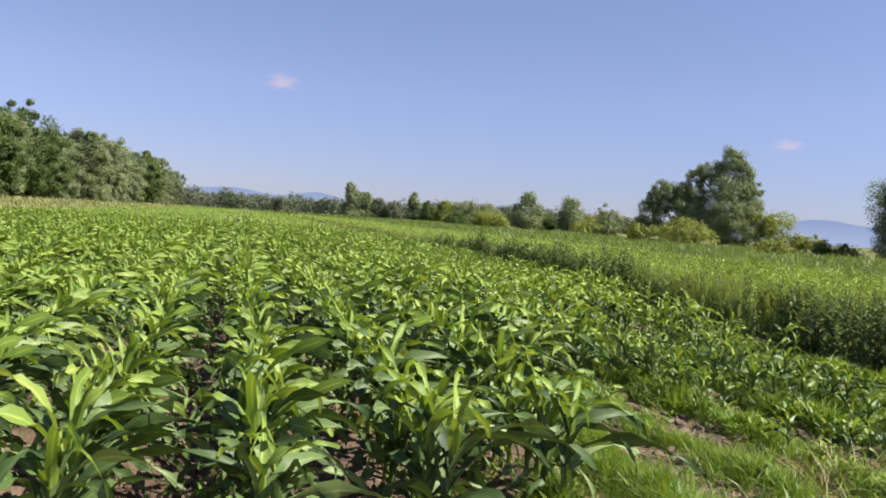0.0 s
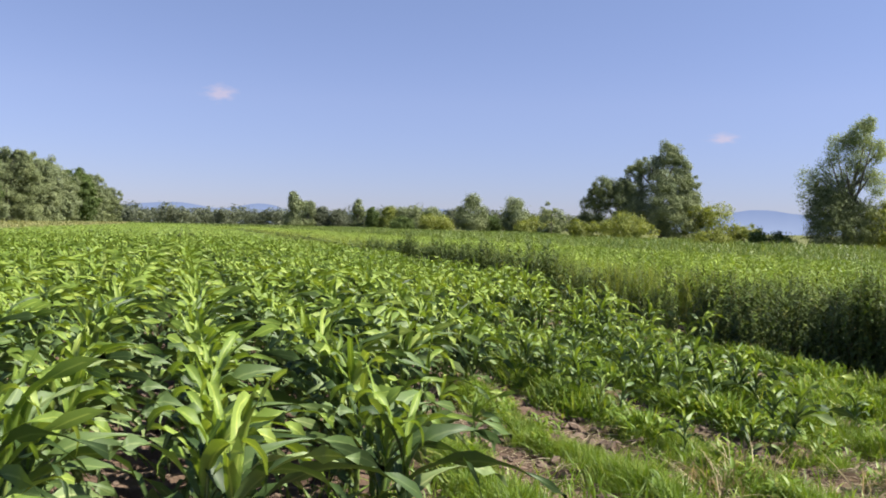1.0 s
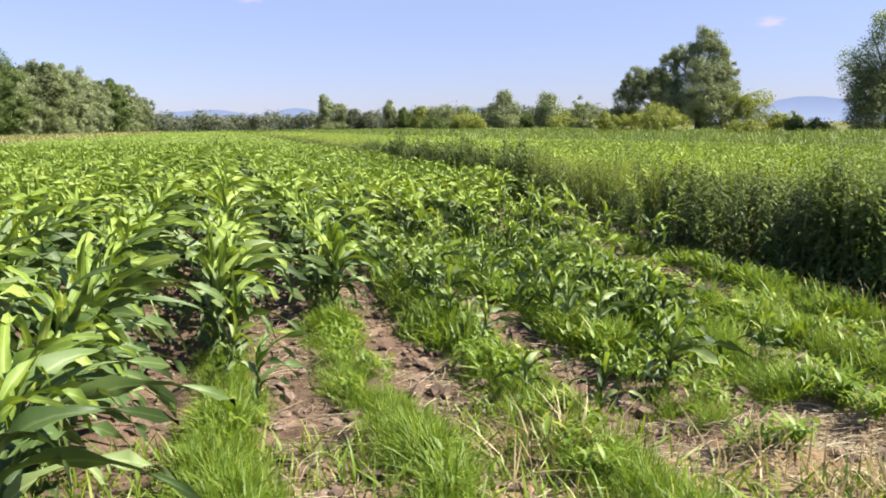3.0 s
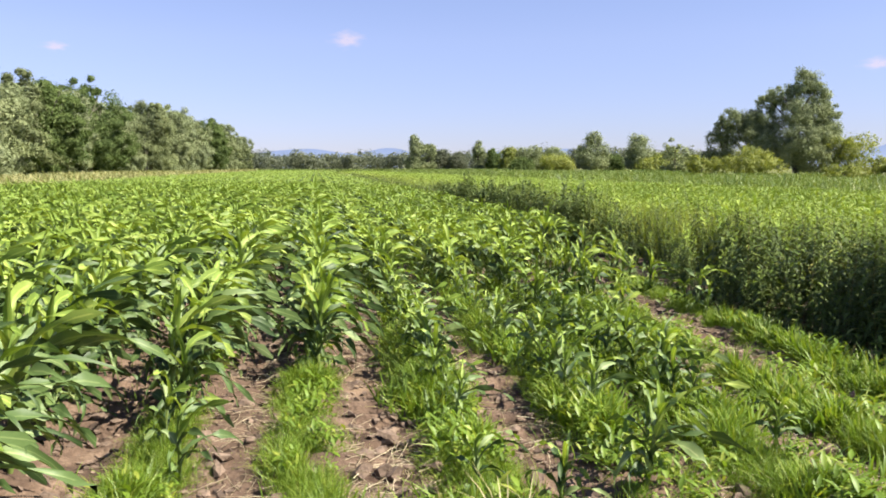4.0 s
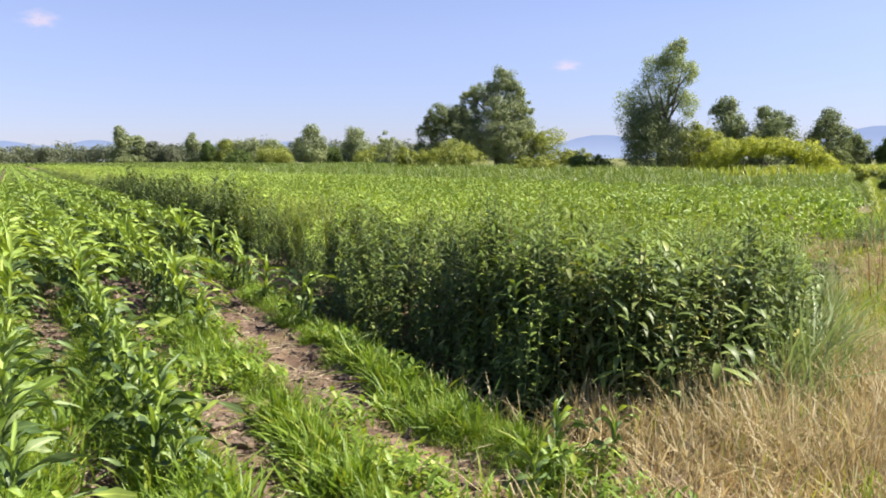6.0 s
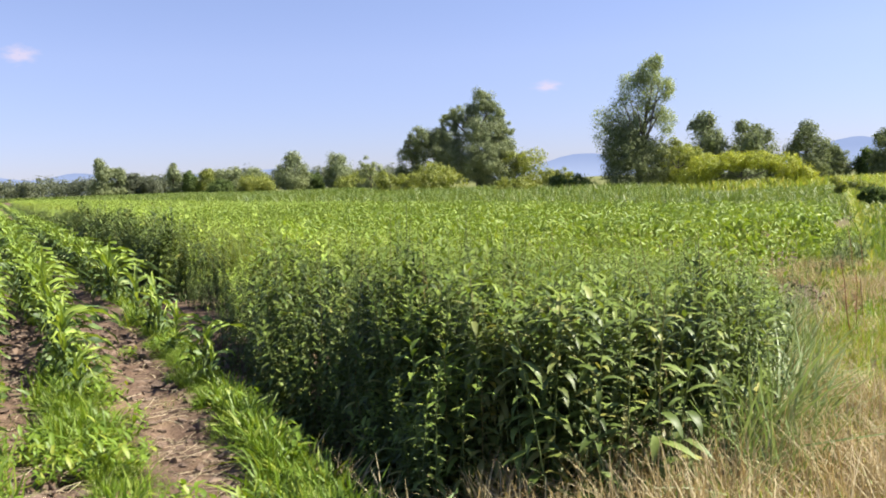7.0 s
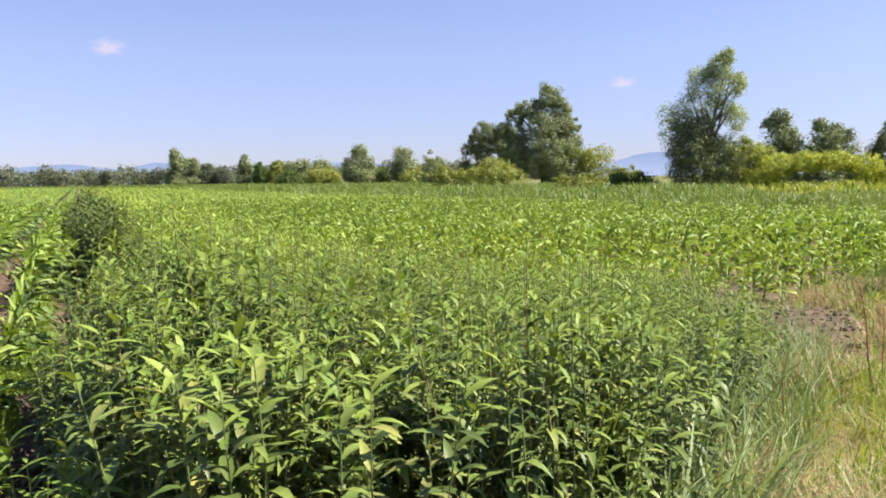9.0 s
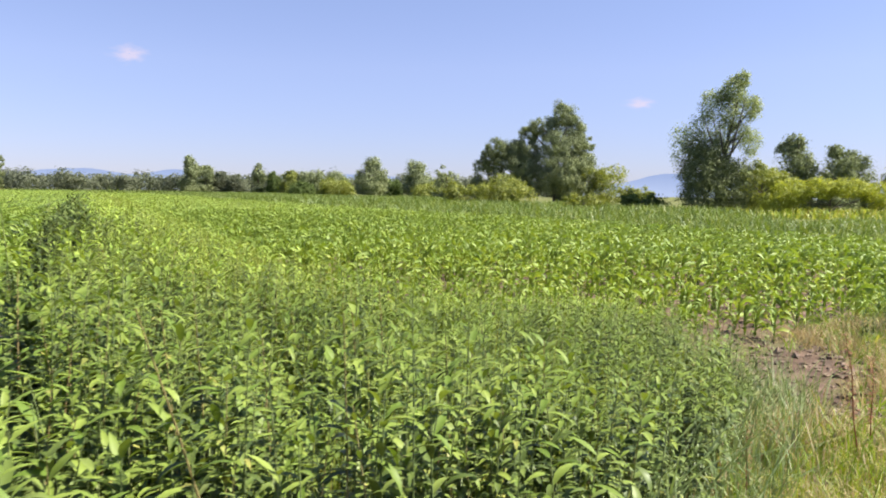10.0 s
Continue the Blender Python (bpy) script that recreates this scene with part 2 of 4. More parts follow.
def turns(az, lean=None, lean_az=None):
    """Turns about z, then a lean towards an azimuth, for many pieces at once."""
    c, s, z, o = np.cos(az), np.sin(az), np.zeros_like(az), np.ones_like(az)
    R = np.stack([np.stack([c, -s, z], -1), np.stack([s, c, z], -1), np.stack([z, z, o], -1)], -2)
    if lean is not None:
        ux, uy, cl, sl = -np.sin(lean_az), np.cos(lean_az), np.cos(lean), np.sin(lean)
        L = np.stack([np.stack([cl + ux * ux * (1 - cl), ux * uy * (1 - cl), uy * sl], -1),
                      np.stack([ux * uy * (1 - cl), cl + uy * uy * (1 - cl), -ux * sl], -1),
                      np.stack([-uy * sl, ux * sl, cl], -1)], -2)
        R = L @ R
    return R


def spread(tpl, R, P, S):
    """Many copies of one template as arrays: turned by R, scaled by S, moved to P."""
    V, Q = tpl
    W = np.einsum("kij,nj->kni", R, V) * S.reshape(-1, 1, 1) + P[:, None, :]
    return W.reshape(-1, 3), (Q[None] + len(V) * np.arange(len(P)).reshape(-1, 1, 1)).reshape(-1, Q.shape[1])


def joined(pieces):
    Vs, Qs, n = [], [], 0
    for V, Q in pieces:
        if len(V):
            Vs.append(V)
            Qs.append(Q + n)
            n += len(V)
    return np.concatenate(Vs), np.concatenate(Qs)


def wobble(x, y, seed=0):
    """Smooth value noise in -1..1 on arrays."""
    xi, yi = np.floor(x).astype(np.int64), np.floor(y).astype(np.int64)
    fx, fy = x - xi, y - yi
    fx, fy = fx * fx * (3 - 2 * fx), fy * fy * (3 - 2 * fy)

    def h(a, b):
        k = (a * 374761393 + b * 668265263 + seed * 1442695041) & 0x7FFFFFFF
        k = ((k ^ (k >> 13)) * 1274126177) & 0x7FFFFFFF
        return ((k ^ (k >> 16)) & 0xFFFF) / 32767.5 - 1

    top = h(xi, yi) * (1 - fx) + h(xi + 1, yi) * fx
    low = h(xi, yi + 1) * (1 - fx) + h(xi + 1, yi + 1) * fx
    return top * (1 - fy) + low * fy


def tube(points, radii, sides=6):
    """A tapered tube along places."""
    points = np.asarray(points, float)
    V, Q = [], []
    for i, (p, r) in enumerate(zip(points, radii)):
        d = points[min(i + 1, len(points) - 1)] - points[max(i - 1, 0)]
        d /= np.linalg.norm(d)
        a = np.cross(d, (0.3, 1, 0.1) if abs(d[2]) > 0.7 else (0, 0, 1))
        a /= np.linalg.norm(a)
        b = np.cross(d, a)
        for k in range(sides):
            w = 2 * math.pi * k / sides
            V.append(p + r * (math.cos(w) * a + math.sin(w) * b))
    for i in range(len(points) - 1):
        for k in range(sides):
            Q.append((i * sides + k, i * sides + (k + 1) % sides, (i + 1) * sides + (k + 1) % sides, (i + 1) * sides + k))
    return np.array(V), np.array(Q)


# ---- plan ----
ROW, ROW0 = 0.76, 3.94
WEED_X0 = 7.5


def field2_front(x):
    return 10.2 + np.maximum(0, x - 16.2) * 0.69


def weed_front(x):
    return np.where(x < 7.9, 5.75 + (7.9 - x) * 1.1, 5.75 + np.maximum(0, x - 8.95) * 0.75)


def bare_patch(x, y):
    """Below 1 inside the worn patch of soil before the second field."""
    return np.hypot(((x - 13.5) * 0.74 + (y - 9.1) * 0.67) / 1.75, ((y - 9.1) * 0.74 - (x - 13.5) * 0.67) / 0.72)


def ground_height(x, y):
    near = np.clip((34 - np.hypot(x - 3, y - 5)) / 20, 0, 1)
    in_field = np.clip((y - 3.0) / 1.0, 0, 1) * np.clip((7.15 - x) / 0.2, 0, 1)
    ridge = 0.022 * np.cos(2 * math.pi * (x - ROW0) / ROW)
    clods = 0.042 * wobble(x * 4, y * 11, 3) + 0.016 * wobble(x * 11, y * 24, 4) + 0.008 * wobble(x * 27, y * 31, 5)
    ditch = -0.45 * np.exp(-((x - 7.36) / 0.22) ** 4) * np.clip((y - 5.85) / 0.25, 0, 1) * (1 - 0.75 * np.clip((y - 7.4) / 1.5, 0, 1))
    rest = 0.015 * wobble(x * 2.3, y * 2.1, 6) + 0.008 * wobble(x * 9, y * 9, 7)
    return np.clip((60 - y) / 20, 0, 1) * ditch + near * (in_field * (ridge + clods) + (1 - in_field) * rest)


def graded(lo, hi, step, far_lo, far_hi):
    core = np.arange(lo, hi + step / 2, step)

    def out(span):
        d, s, k = [], step, 0.0
        while k < span:
            s *= 1.22
            k += s
            d.append(k)
        return np.array(d)
    return np.concatenate([lo - out(lo - far_lo)[::-1], core, hi + out(far_hi - hi)])


gx, gy = graded(-2.5, 15.5, 0.04, -4200, 4200), graded(3.0, 11.0, 0.035, -4200, 4200)
XX, YY = np.meshgrid(gx, gy)
ZZ = ground_height(XX, YY)
nx, ny = len(gx), len(gy)
idx = np.arange(nx * ny).reshape(ny, nx)
me = mesh_of("ground", np.stack([XX, YY, ZZ], -1).reshape(-1, 3), np.stack([idx[:-1, :-1], idx[:-1, 1:], idx[1:, 1:], idx[1:, :-1]], -1).reshape(-1, 4), M_GROUND)
px_, py_ = XX.ravel(), YY.ravel()
lump = wobble(px_ * 1.7, py_ * 1.7, 11) * 0.5 + wobble(px_ * 4.1, py_ * 4.1, 12) * 0.3
edge = 4.3 + 0.12 * px_ + np.where(px_ < 2, -1.5, 0)
dryness = np.clip((edge - py_ + lump * 0.9) / 0.5, 0, 1)
dryness = np.maximum(dryness, 0.55 * np.clip(lump * 2 - 0.2, 0, 1) * np.clip((px_ - 2.6) / 1.0, 0, 1) * (py_ < 12))
headland2 = np.clip((np.minimum(field2_front(px_), weed_front(px_) + 0.3) - 0.3 - py_ + lump * 0.8) / 0.6, 0, 1) * (px_ > 8)
dryness = np.maximum(dryness, headland2)
bare = np.clip(2.2 - 2 * bare_patch(px_, py_) + lump * 2.2, 0, 1)
bare = np.maximum(bare, np.clip(1.3 - np.hypot((px_ - 4.45) / 0.4, (py_ - 4.45) / 0.25) + lump * 0.6, 0, 1))
dryness *= 1 - bare
meadow = np.clip((-13.5 - px_) / 1.0, 0, 1)
meadow = np.maximum(meadow, np.clip((px_ - 27.6 + 0.03 * np.maximum(0, py_ - 25)) / 1.0, 0, 1))
meadow = np.maximum(meadow, (py_ > 245) * 1.0)
meadow = np.maximum(meadow, np.clip((field2_front(px_) - py_ - 4) / 4, 0, 1) * (px_ > 14) + 0.9 * np.clip((px_ - 10) / 3, 0, 1) * np.clip((field2_front(px_) + 1 - py_) / 2, 0, 1) * (py_ > 0.4 * px_) + np.clip((-4 - py_) / 3, 0, 1))
meadow = np.clip(meadow, 0, 1) * (1 - bare)
ca = me.color_attributes.new("cover", "FLOAT_COLOR", "POINT")
ca.data.foreach_set("color", np.stack([dryness, np.clip(meadow, 0, 1), 0 * px_, 1 + 0 * px_], -1).astype(np.float32).ravel())
ground = tagged(new("ground", me), "brown clodded field soil with dry straw-coloured headland", "ground", kind="structure")

# ---- maize ----


def maize_leaf(r, length, width, rise, droop, segs, strips, wind):
    """One arching leaf that leaves the stalk along +x; V-folded where strips is 2."""
    s = np.linspace(0, 1, segs + 1)
    ang = np.radians(rise - (rise + droop) * s ** r.uniform(0.85, 1.6))
    step = length / segs
    x = np.concatenate([[0], np.cumsum(np.cos((ang[1:] + ang[:-1]) / 2) * step)])
    z = np.concatenate([[0], np.cumsum(np.sin((ang[1:] + ang[:-1]) / 2) * step)])
    w = 0.5 * width * np.minimum(1, 0.55 + 2.2 * s) * np.clip(1 - s ** 1.35, 0.015, 1) * (1 + 0.1 * np.sin(s * 23 + r.uniform(0, 6)) * (segs > 5))
    side = wind * s ** 2 * length
    tw = r.uniform(-2.1, 2.1) * s ** 1.1
    wav = 0.33 * width * (np.sin(s * r.uniform(9, 14) + r.uniform(0, 6)) + 0.6 * np.sin(s * r.uniform(19, 26) + r.uniform(0, 6))) * np.minimum(1, 4 * s) * (segs > 3)
    bend_n, bend_0 = r.uniform(3, 7), r.uniform(0, 6)
    V = []
    for k in ((-1, 0, 1) if strips == 2 else (-1, 1)):
        up = abs(k) * (0.6 if strips == 2 else 0.0) * w
        bow = 0.035 * np.sin(s * bend_n + bend_0) * s * length / 0.5
        V.append(np.stack([x - np.sin(ang) * (up + k * w * np.sin(tw)), side + bow + k * w * np.cos(tw), z + np.cos(ang) * (up + k * w * np.sin(tw)) + k * wav], -1))
    c = len(V)
    V = np.stack(V, 1).reshape(-1, 3)
    Q = [(i * c + j, i * c + j + 1, (i + 1) * c + j + 1, (i + 1) * c + j) for i in range(segs) for j in range(c - 1)]
    return V, np.array(Q)


def with_ribs(me, verts, per_copy):
    """Marks the middle line of each folded leaf for its material; verts says how many of a copy's places are leaf."""
    one = np.zeros(per_copy)
    one[1:verts:3] = 1.0
    at = me.attributes.new("rib", "FLOAT", "POINT")
    at.data.foreach_set("value", np.tile(one, len(me.vertices) // per_copy).astype(np.float32))
    return me


def maize_parts(seed, leaves, segs, strips, fat=1.0):
    """The leaves and the stalk of one maize plant about 0.85 m high, as arrays."""
    r = np.random.default_rng(seed)
    base = r.uniform(0, 6.28)
    made = []
    for i in range(leaves):
        f = i / (leaves - 1)
        az = base + math.pi * (i % 2) + r.normal(0, 0.75)
        length = (0.27 + 0.33 * math.sin(math.pi * min(1, 0.1 + 0.7 * f))) * r.uniform(0.72, 1.2)
        width = (0.038 + 0.026 * math.sin(math.pi * min(1, 0.15 + 0.7 * f))) * r.uniform(0.9, 1.15) * fat
        rise = 60 + 26 * f + r.normal(0, 8)
        droop = 100 - 72 * f + r.normal(0, 28)
        V, Q = maize_leaf(r, length, width, rise, droop, segs, strips, r.normal(0, 0.22))
        V = V @ turns(np.array([az]))[0].T
        s = np.hypot(V[:, 0], V[:, 1])
        V[:, 0] += 0.44 * s ** 1.5
        V[:, 1] += 0.12 * s ** 1.5
        V[:, 2] -= 0.12 * s ** 1.5 * (V[:, 0] > 0)
        V[:, 2] += 0.05 + 0.45 * f
        made.append((V, Q))
    stalk = tube([(0, 0, -0.04), (0.004, 0, 0.12), (0, 0.004, 0.32), (0, 0, 0.54)], [0.017, 0.016, 0.013, 0.007], 6)
    return made, stalk


def row_start(x):
    """Where the full stand of a row begins, and where its stunted end begins."""
    if x < 0.6:
        return 2.9 + 0.25 * math.sin(x * 3), 2.9
    if x < 1.3:
        return 3.3, 3.2
    if x < 2.0:
        return 3.9, 3.7
    if x < 2.8:
        return 6.2, 6.0
    if x < 3.5:
        return 7.0, 6.9
    if x < 6.0:
        return 10.5, 5.7
    return 13.0, 8.7


plants = []
for i in range(-22, 5):
    x = ROW0 + ROW * i - (0.15 if i in (2, 3) else 0)
    full, thin = row_start(x)
    y = thin
    while y < 238:
        d = math.hypot(x - 3, y)
        gap = 0.155 if d < 42 else 0.3 if d < 100 else 0.5
        y += gap * rng.uniform(0.7, 1.35)
        small = y < full
        if x < -13 + 0.8 * math.sin(y * 0.3) or (small and rng.random() < 0.15) or (x > 6.5 and y < 14 and rng.random() < 0.45) or rng.random() < 0.05:
            continue
        sc = rng.uniform(0.84, 1.08) * (rng.uniform(0.62, 1.0) if small else 1.0) * (0.72 if x > 3.5 and y < 10 else 0.86 if x > 3.5 else 1.0)
        sc *= 1 + 0.1 * float(wobble(np.array([x * 0.5]), np.array([y * 0.35]), 21)[0])
        plants.append((x + rng.normal(0, 0.03) - (max(0.0, 0.14 - 0.06 * max(0.0, y - 6.5)) if x > 6.6 else 0), y, sc, d))
for x, y, sc in ((4.64, 4.86, 0.72), (4.20, 4.74, 0.5), (2.56, 5.35, 0.55), (2.42, 5.7, 0.6), (4.78, 5.2, 0.55), (3.9, 4.95, 0.45), (6.95, 5.35, 0.45), (6.6, 5.05, 0.4), (7.15, 5.2, 0.42), (5.4, 5.1, 0.42)):
    plants.append((x, y, sc, 3.0))
for i in range(0, 24):
    x = 10.0 + ROW * i
    y = float(field2_front(np.array(x))) + rng.uniform(0, 0.3)
    while y < 238:
        d = math.hypot(x - 8, y - 4)
        y += (0.165 if d < 30 else 0.22 if d < 55 else 0.4 if d < 80 else 0.6) * rng.uniform(0.7, 1.35)
        if x > 27.2 - 0.03 * max(0, y - 25) + 0.3 * math.sin(y * 0.4) or rng.random() < 0.04:
            continue
        plants.append((x + rng.normal(0, 0.03), y, rng.uniform(0.52, 0.74) * (1 if d > 14 else 0.85), d + 1.5))
plants = np.array(plants)
gz = ground_height(plants[:, 0], plants[:, 1])
near_rank = np.hypot(plants[:, 0] - 3.0, plants[:, 1] - 2.5) + 0.25 * np.abs(plants[:, 0] - 3)
as_things = np.zeros(len(plants), bool)
as_things[np.argsort(near_rank)[:300]] = True

models = []
for v in range(10):
    leaves, stalk = maize_parts(100 + v, 12 + v % 2, 11, 2)
    plant = tagged(new("maize_plant"), "young green maize plant with long arching leaves, rooted in brown soil", "maize plant", "maize rows")
    part("stalk", mesh_of("stalk", *stalk, M_MAIZE_STALK), plant)
    for k, (V, Q) in enumerate(leaves):
        part("leaf", with_ribs(mesh_of("leaf", V, Q, M_MAIZE if k < len(leaves) - 3 else M_MAIZE_YOUNG), len(V), len(V)), plant)
    models.append(plant)
used = set()
for k in np.flatnonzero(as_things):
    x, y, sc, d = plants[k]
    v = int(rng.integers(10))
    m = Matrix.LocRotScale((x, y, gz[k]), Euler((rng.normal(0, 0.06), rng.normal(0.05, 0.06), rng.uniform(-0.6, 0.6))), (sc, sc, sc))
    if v not in used:
        used.add(v)
        models[v].matrix_basis = m
        ob = models[v]
    else:
        ob = copy_thing(models[v], m)
        ob.scale = (sc, sc, sc)
    if sc < 0.7:
        tagged(ob, "stunted small maize plant among weeds at the field's end")


def crop(name, label, mask, leaves, segs, strips, fat, variants, stalked, fresh=3, outer=M_MAIZE):
    old, young = [], []
    sel = np.flatnonzero(mask)
    which = rng.integers(variants, size=len(sel))
    for v in range(variants):
        lv, st = maize_parts(300 + v, leaves, segs, strips, fat)
        cut = leaves - leaves * fresh // 9
        s = sel[which == v]
        if len(s):
            az = rng.uniform(-0.6, 0.6, len(s))
            R = turns(az, np.abs(rng.normal(0.03, 0.07, len(s))), rng.uniform(-1.5, 1.5, len(s)))
            P = np.stack([plants[s, 0], plants[s, 1], gz[s]], -1)
            old.append(spread(joined(lv[:cut] + ([st] if stalked else [])), R, P, plants[s, 2]))
            young.append(spread(joined(lv[cut:]), R, P, plants[s, 2]))
    old_mesh, young_mesh = mesh_of(name, *joined(old), outer), mesh_of("young_leaf", *joined(young), M_MAIZE_YOUNG)
    if strips == 2:
        with_ribs(old_mesh, cut * 3 * (segs + 1), cut * 3 * (segs + 1) + len(st[0]) * stalked)
        with_ribs(young_mesh, (leaves - cut) * 3 * (segs + 1), (leaves - cut) * 3 * (segs + 1))
    ob = tagged(new(name, old_mesh), label, "maize crop", kind="stuff")
    part("young_leaf", young_mesh, ob)


D = plants[:, 3]
second = plants[:, 0] > 9
crop("maize_crop", "dense rows of green maize plants on brown soil", ~second & ~as_things & (D < 17), 12, 7, 2, 1.0, 12, True)
crop("maize_crop_middle", "rows of green maize plants with glossy leaves", ~second & ~as_things & (D >= 17) & (D < 45), 12, 5, 1, 1.0, 12, False)
crop("maize_crop_far", "distant maize field, leaves merging into one green surface", ~second & ~as_things & (D >= 45), 7, 2, 1, 1.35, 8, False)
crop("young_maize_crop", "low rows of light green young maize plants", second & ~as_things & (D < 17), 10, 6, 2, 1.35, 10, True, 5, M_LIGHT_MAIZE)
crop("young_maize_crop_middle", "low light green young maize in a second field", second & ~as_things & (D >= 17) & (D < 45), 10, 4, 1, 1.35, 10, False, 5, M_LIGHT_MAIZE)
crop("young_maize_crop_far", "far part of the second field, light green young maize", second & ~as_things & (D >= 45), 7, 2, 1, 1.7, 8, False, 5, M_LIGHT_MAIZE)

# ---- weeds beside the ditch ----


def drooping(length, droop, stations):
    """The line of a leaf of a given length that leaves rising and bends down."""
    s = np.linspace(0, 1, stations)
    ang = 0.3 - 1.25 * droop * s
    mid = (ang[1:] + ang[:-1]) / 2
    x = np.concatenate([[0], np.cumsum(np.cos(mid))]) * length / (stations - 1)
    z = np.concatenate([[0], np.cumsum(np.sin(mid))]) * length / (stations - 1)
    return x, z


def lance(length, width, droop, fold=0.3):
    """A lance-shaped leaf along +x with a folded midrib."""
    w = 0.5 * width * np.array([0.2, 0.9, 1.0, 0.62, 0.04])
    x, z = drooping(length, droop, 5)
    V = np.stack([np.stack([x, k * w, z + abs(k) * fold * w], -1) for k in (-1, 0, 1)], 1).reshape(-1, 3)
    Q = [(i * 3 + j, i * 3 + j + 1, (i + 1) * 3 + j + 1, (i + 1) * 3 + j) for i in range(4) for j in range(2)]
    return V, np.array(Q)


def card(length, width, droop):
    w = 0.5 * width * np.array([0.4, 1.0, 0.1])
    x, z = drooping(length, droop, 3)
    V = np.stack([np.stack([x, k * w, z], -1) for k in (-1, 1)], 1).reshape(-1, 3)
    return V, np.array([(0, 1, 3, 2), (2, 3, 5, 4)])


def weed_parts(seed, height, count, plain=False, fat=1.0):
    """Stem, leaves and the leafy tip of one tall weed."""
    r = np.random.default_rng(seed)
    bend = r.normal(0, 0.07, 2)
    zs = np.linspace(0, height, 6)
    line = np.stack([bend[0] * (zs / height) ** 2, bend[1] * (zs / height) ** 2, zs], -1)
    stem = tube(line, np.linspace(0.006, 0.0015, 6), 4)
    leaves = []
    for i in range(count):
        f = (i + 0.5) / count
        f = 0.06 + 0.95 * f
        z = height * f
        size = (0.115 * (1 - f) ** 0.6 + 0.075) * r.uniform(0.75, 1.3) * fat
        V, Q = (card if plain else lance)(size, size * r.uniform(0.19, 0.28), r.uniform(0.45, 1.6) * (1.1 - 0.5 * f))
        rise = 0.4 - 0.75 * f + r.normal(0, 0.3)
        c, s = math.cos(rise), math.sin(rise)
        V = V @ np.array([[c, 0, s], [0, 1, 0], [-s, 0, c]]).T
        V = V @ turns(np.array([i * 2.4 + r.normal(0, 0.3)]))[0].T
        V += (bend[0] * f * f, bend[1] * f * f, z)
        leaves.append((V, Q))
    return stem, leaves




def weed_edge(y):
    """The side of the strip towards the maize: it draws back, then swells out over the ditch."""
    return np.interp(y, [5.8, 8.5, 10, 12, 15, 17.5, 26, 40], [7.26, 7.32, 7.5, 7.72, 7.7, 7.42, 7.42, 7.6]) + 0.1 * wobble(y * 0.8, y * 0, 25)


def weed_scale(x, y):
    """Height of the growth, 1 for about 1.1 m: steep at the near block, sloping where the edge draws back."""
    back = np.exp(-((y - 12.4) / 2.2) ** 2)
    slope = 0.22 + 0.5 * back
    rise = 0.45 - 0.15 * back + (0.47 + 0.13 * back) * np.clip((x - weed_edge(y)) / slope, 0, 1)
    inner = np.interp(x, [8.6, 9.6, 10.6, 12.5], [1.0, 0.82, 0.64, 0.5])
    lump = 1 + 0.17 * wobble(x * 1.5, y * 0.95, 23) + 0.12 * wobble(x * 3.1, y * 2.3, 24)
    return rise * inner * lump * np.interp(y, [5.6, 6.6, 9, 15, 17, 27, 32], [0.86, 1.0, 1.0, 0.85, 1.0, 0.98, 0.86])


spots = []
xs, ys = WEED_X0 - 0.32 + 5.7 * rng.random(17000) ** 1.3, 5.2 + 110 * rng.random(17000) ** 2.6
keep = (ys > weed_front(xs) + rng.normal(0, 0.14, 17000)) & (xs > weed_edge(ys) + rng.normal(0, 0.05, 17000))
# the strip grows thinner and grassier towards the second field
keep &= (xs < 9.6) | (rng.random(17000) > (xs - 9.6) / 2.6 * 0.6)
keep &= (xs < 9.8) | (ys < field2_front(xs) - 0.2)
keep &= wobble(xs * 2.3, ys * 2.0, 26) + 0.4 * wobble(xs * 5, ys * 5, 27) > -0.5
xs, ys = xs[keep], ys[keep]
spots += list(zip(xs, ys, weed_scale(xs, ys) * rng.uniform(0.78, 1.12, len(xs)) * np.where(rng.random(len(xs)) < 0.04, 1.15, 1)))
for _ in range(2600):
    x = rng.uniform(9.3, 12.8)
    y = rng.uniform(6.4, 12.0)
    if float(weed_front(x)) - 0.1 < y < float(field2_front(np.array(x))) + 0.1 and bare_patch(x, y) > 1.2:
        spots.append((x, y, rng.uniform(0.42, 0.74) * (1 - 0.1 * max(0, x - 10))))
for _ in range(60):
    spots.append((rng.normal(7.5, 0.15), rng.normal(6.28, 0.16), rng.uniform(0.45, 0.8)))
for _ in range(300):
    y = rng.uniform(15.2, 31)
    spots.append((float(weed_edge(y)) + rng.uniform(-0.1, 0.5), y, rng.uniform(0.65, 0.88)))
for _ in range(160):
    x = rng.uniform(10.4, 19)
    y = float(field2_front(np.array(x))) - abs(rng.normal(0, 0.35)) + 0.15
    if bare_patch(x, y) > 1.15:
        spots.append((x, y, rng.uniform(0.25, 0.5)))
spots = np.array(spots)
sz = ground_height(spots[:, 0], spots[:, 1])
rank = np.hypot(spots[:, 0] - 7.85, spots[:, 1] - 5.6)
weed_thing = np.zeros(len(spots), bool)
weed_thing[np.argsort(rank)[:84]] = True
weed_models = []
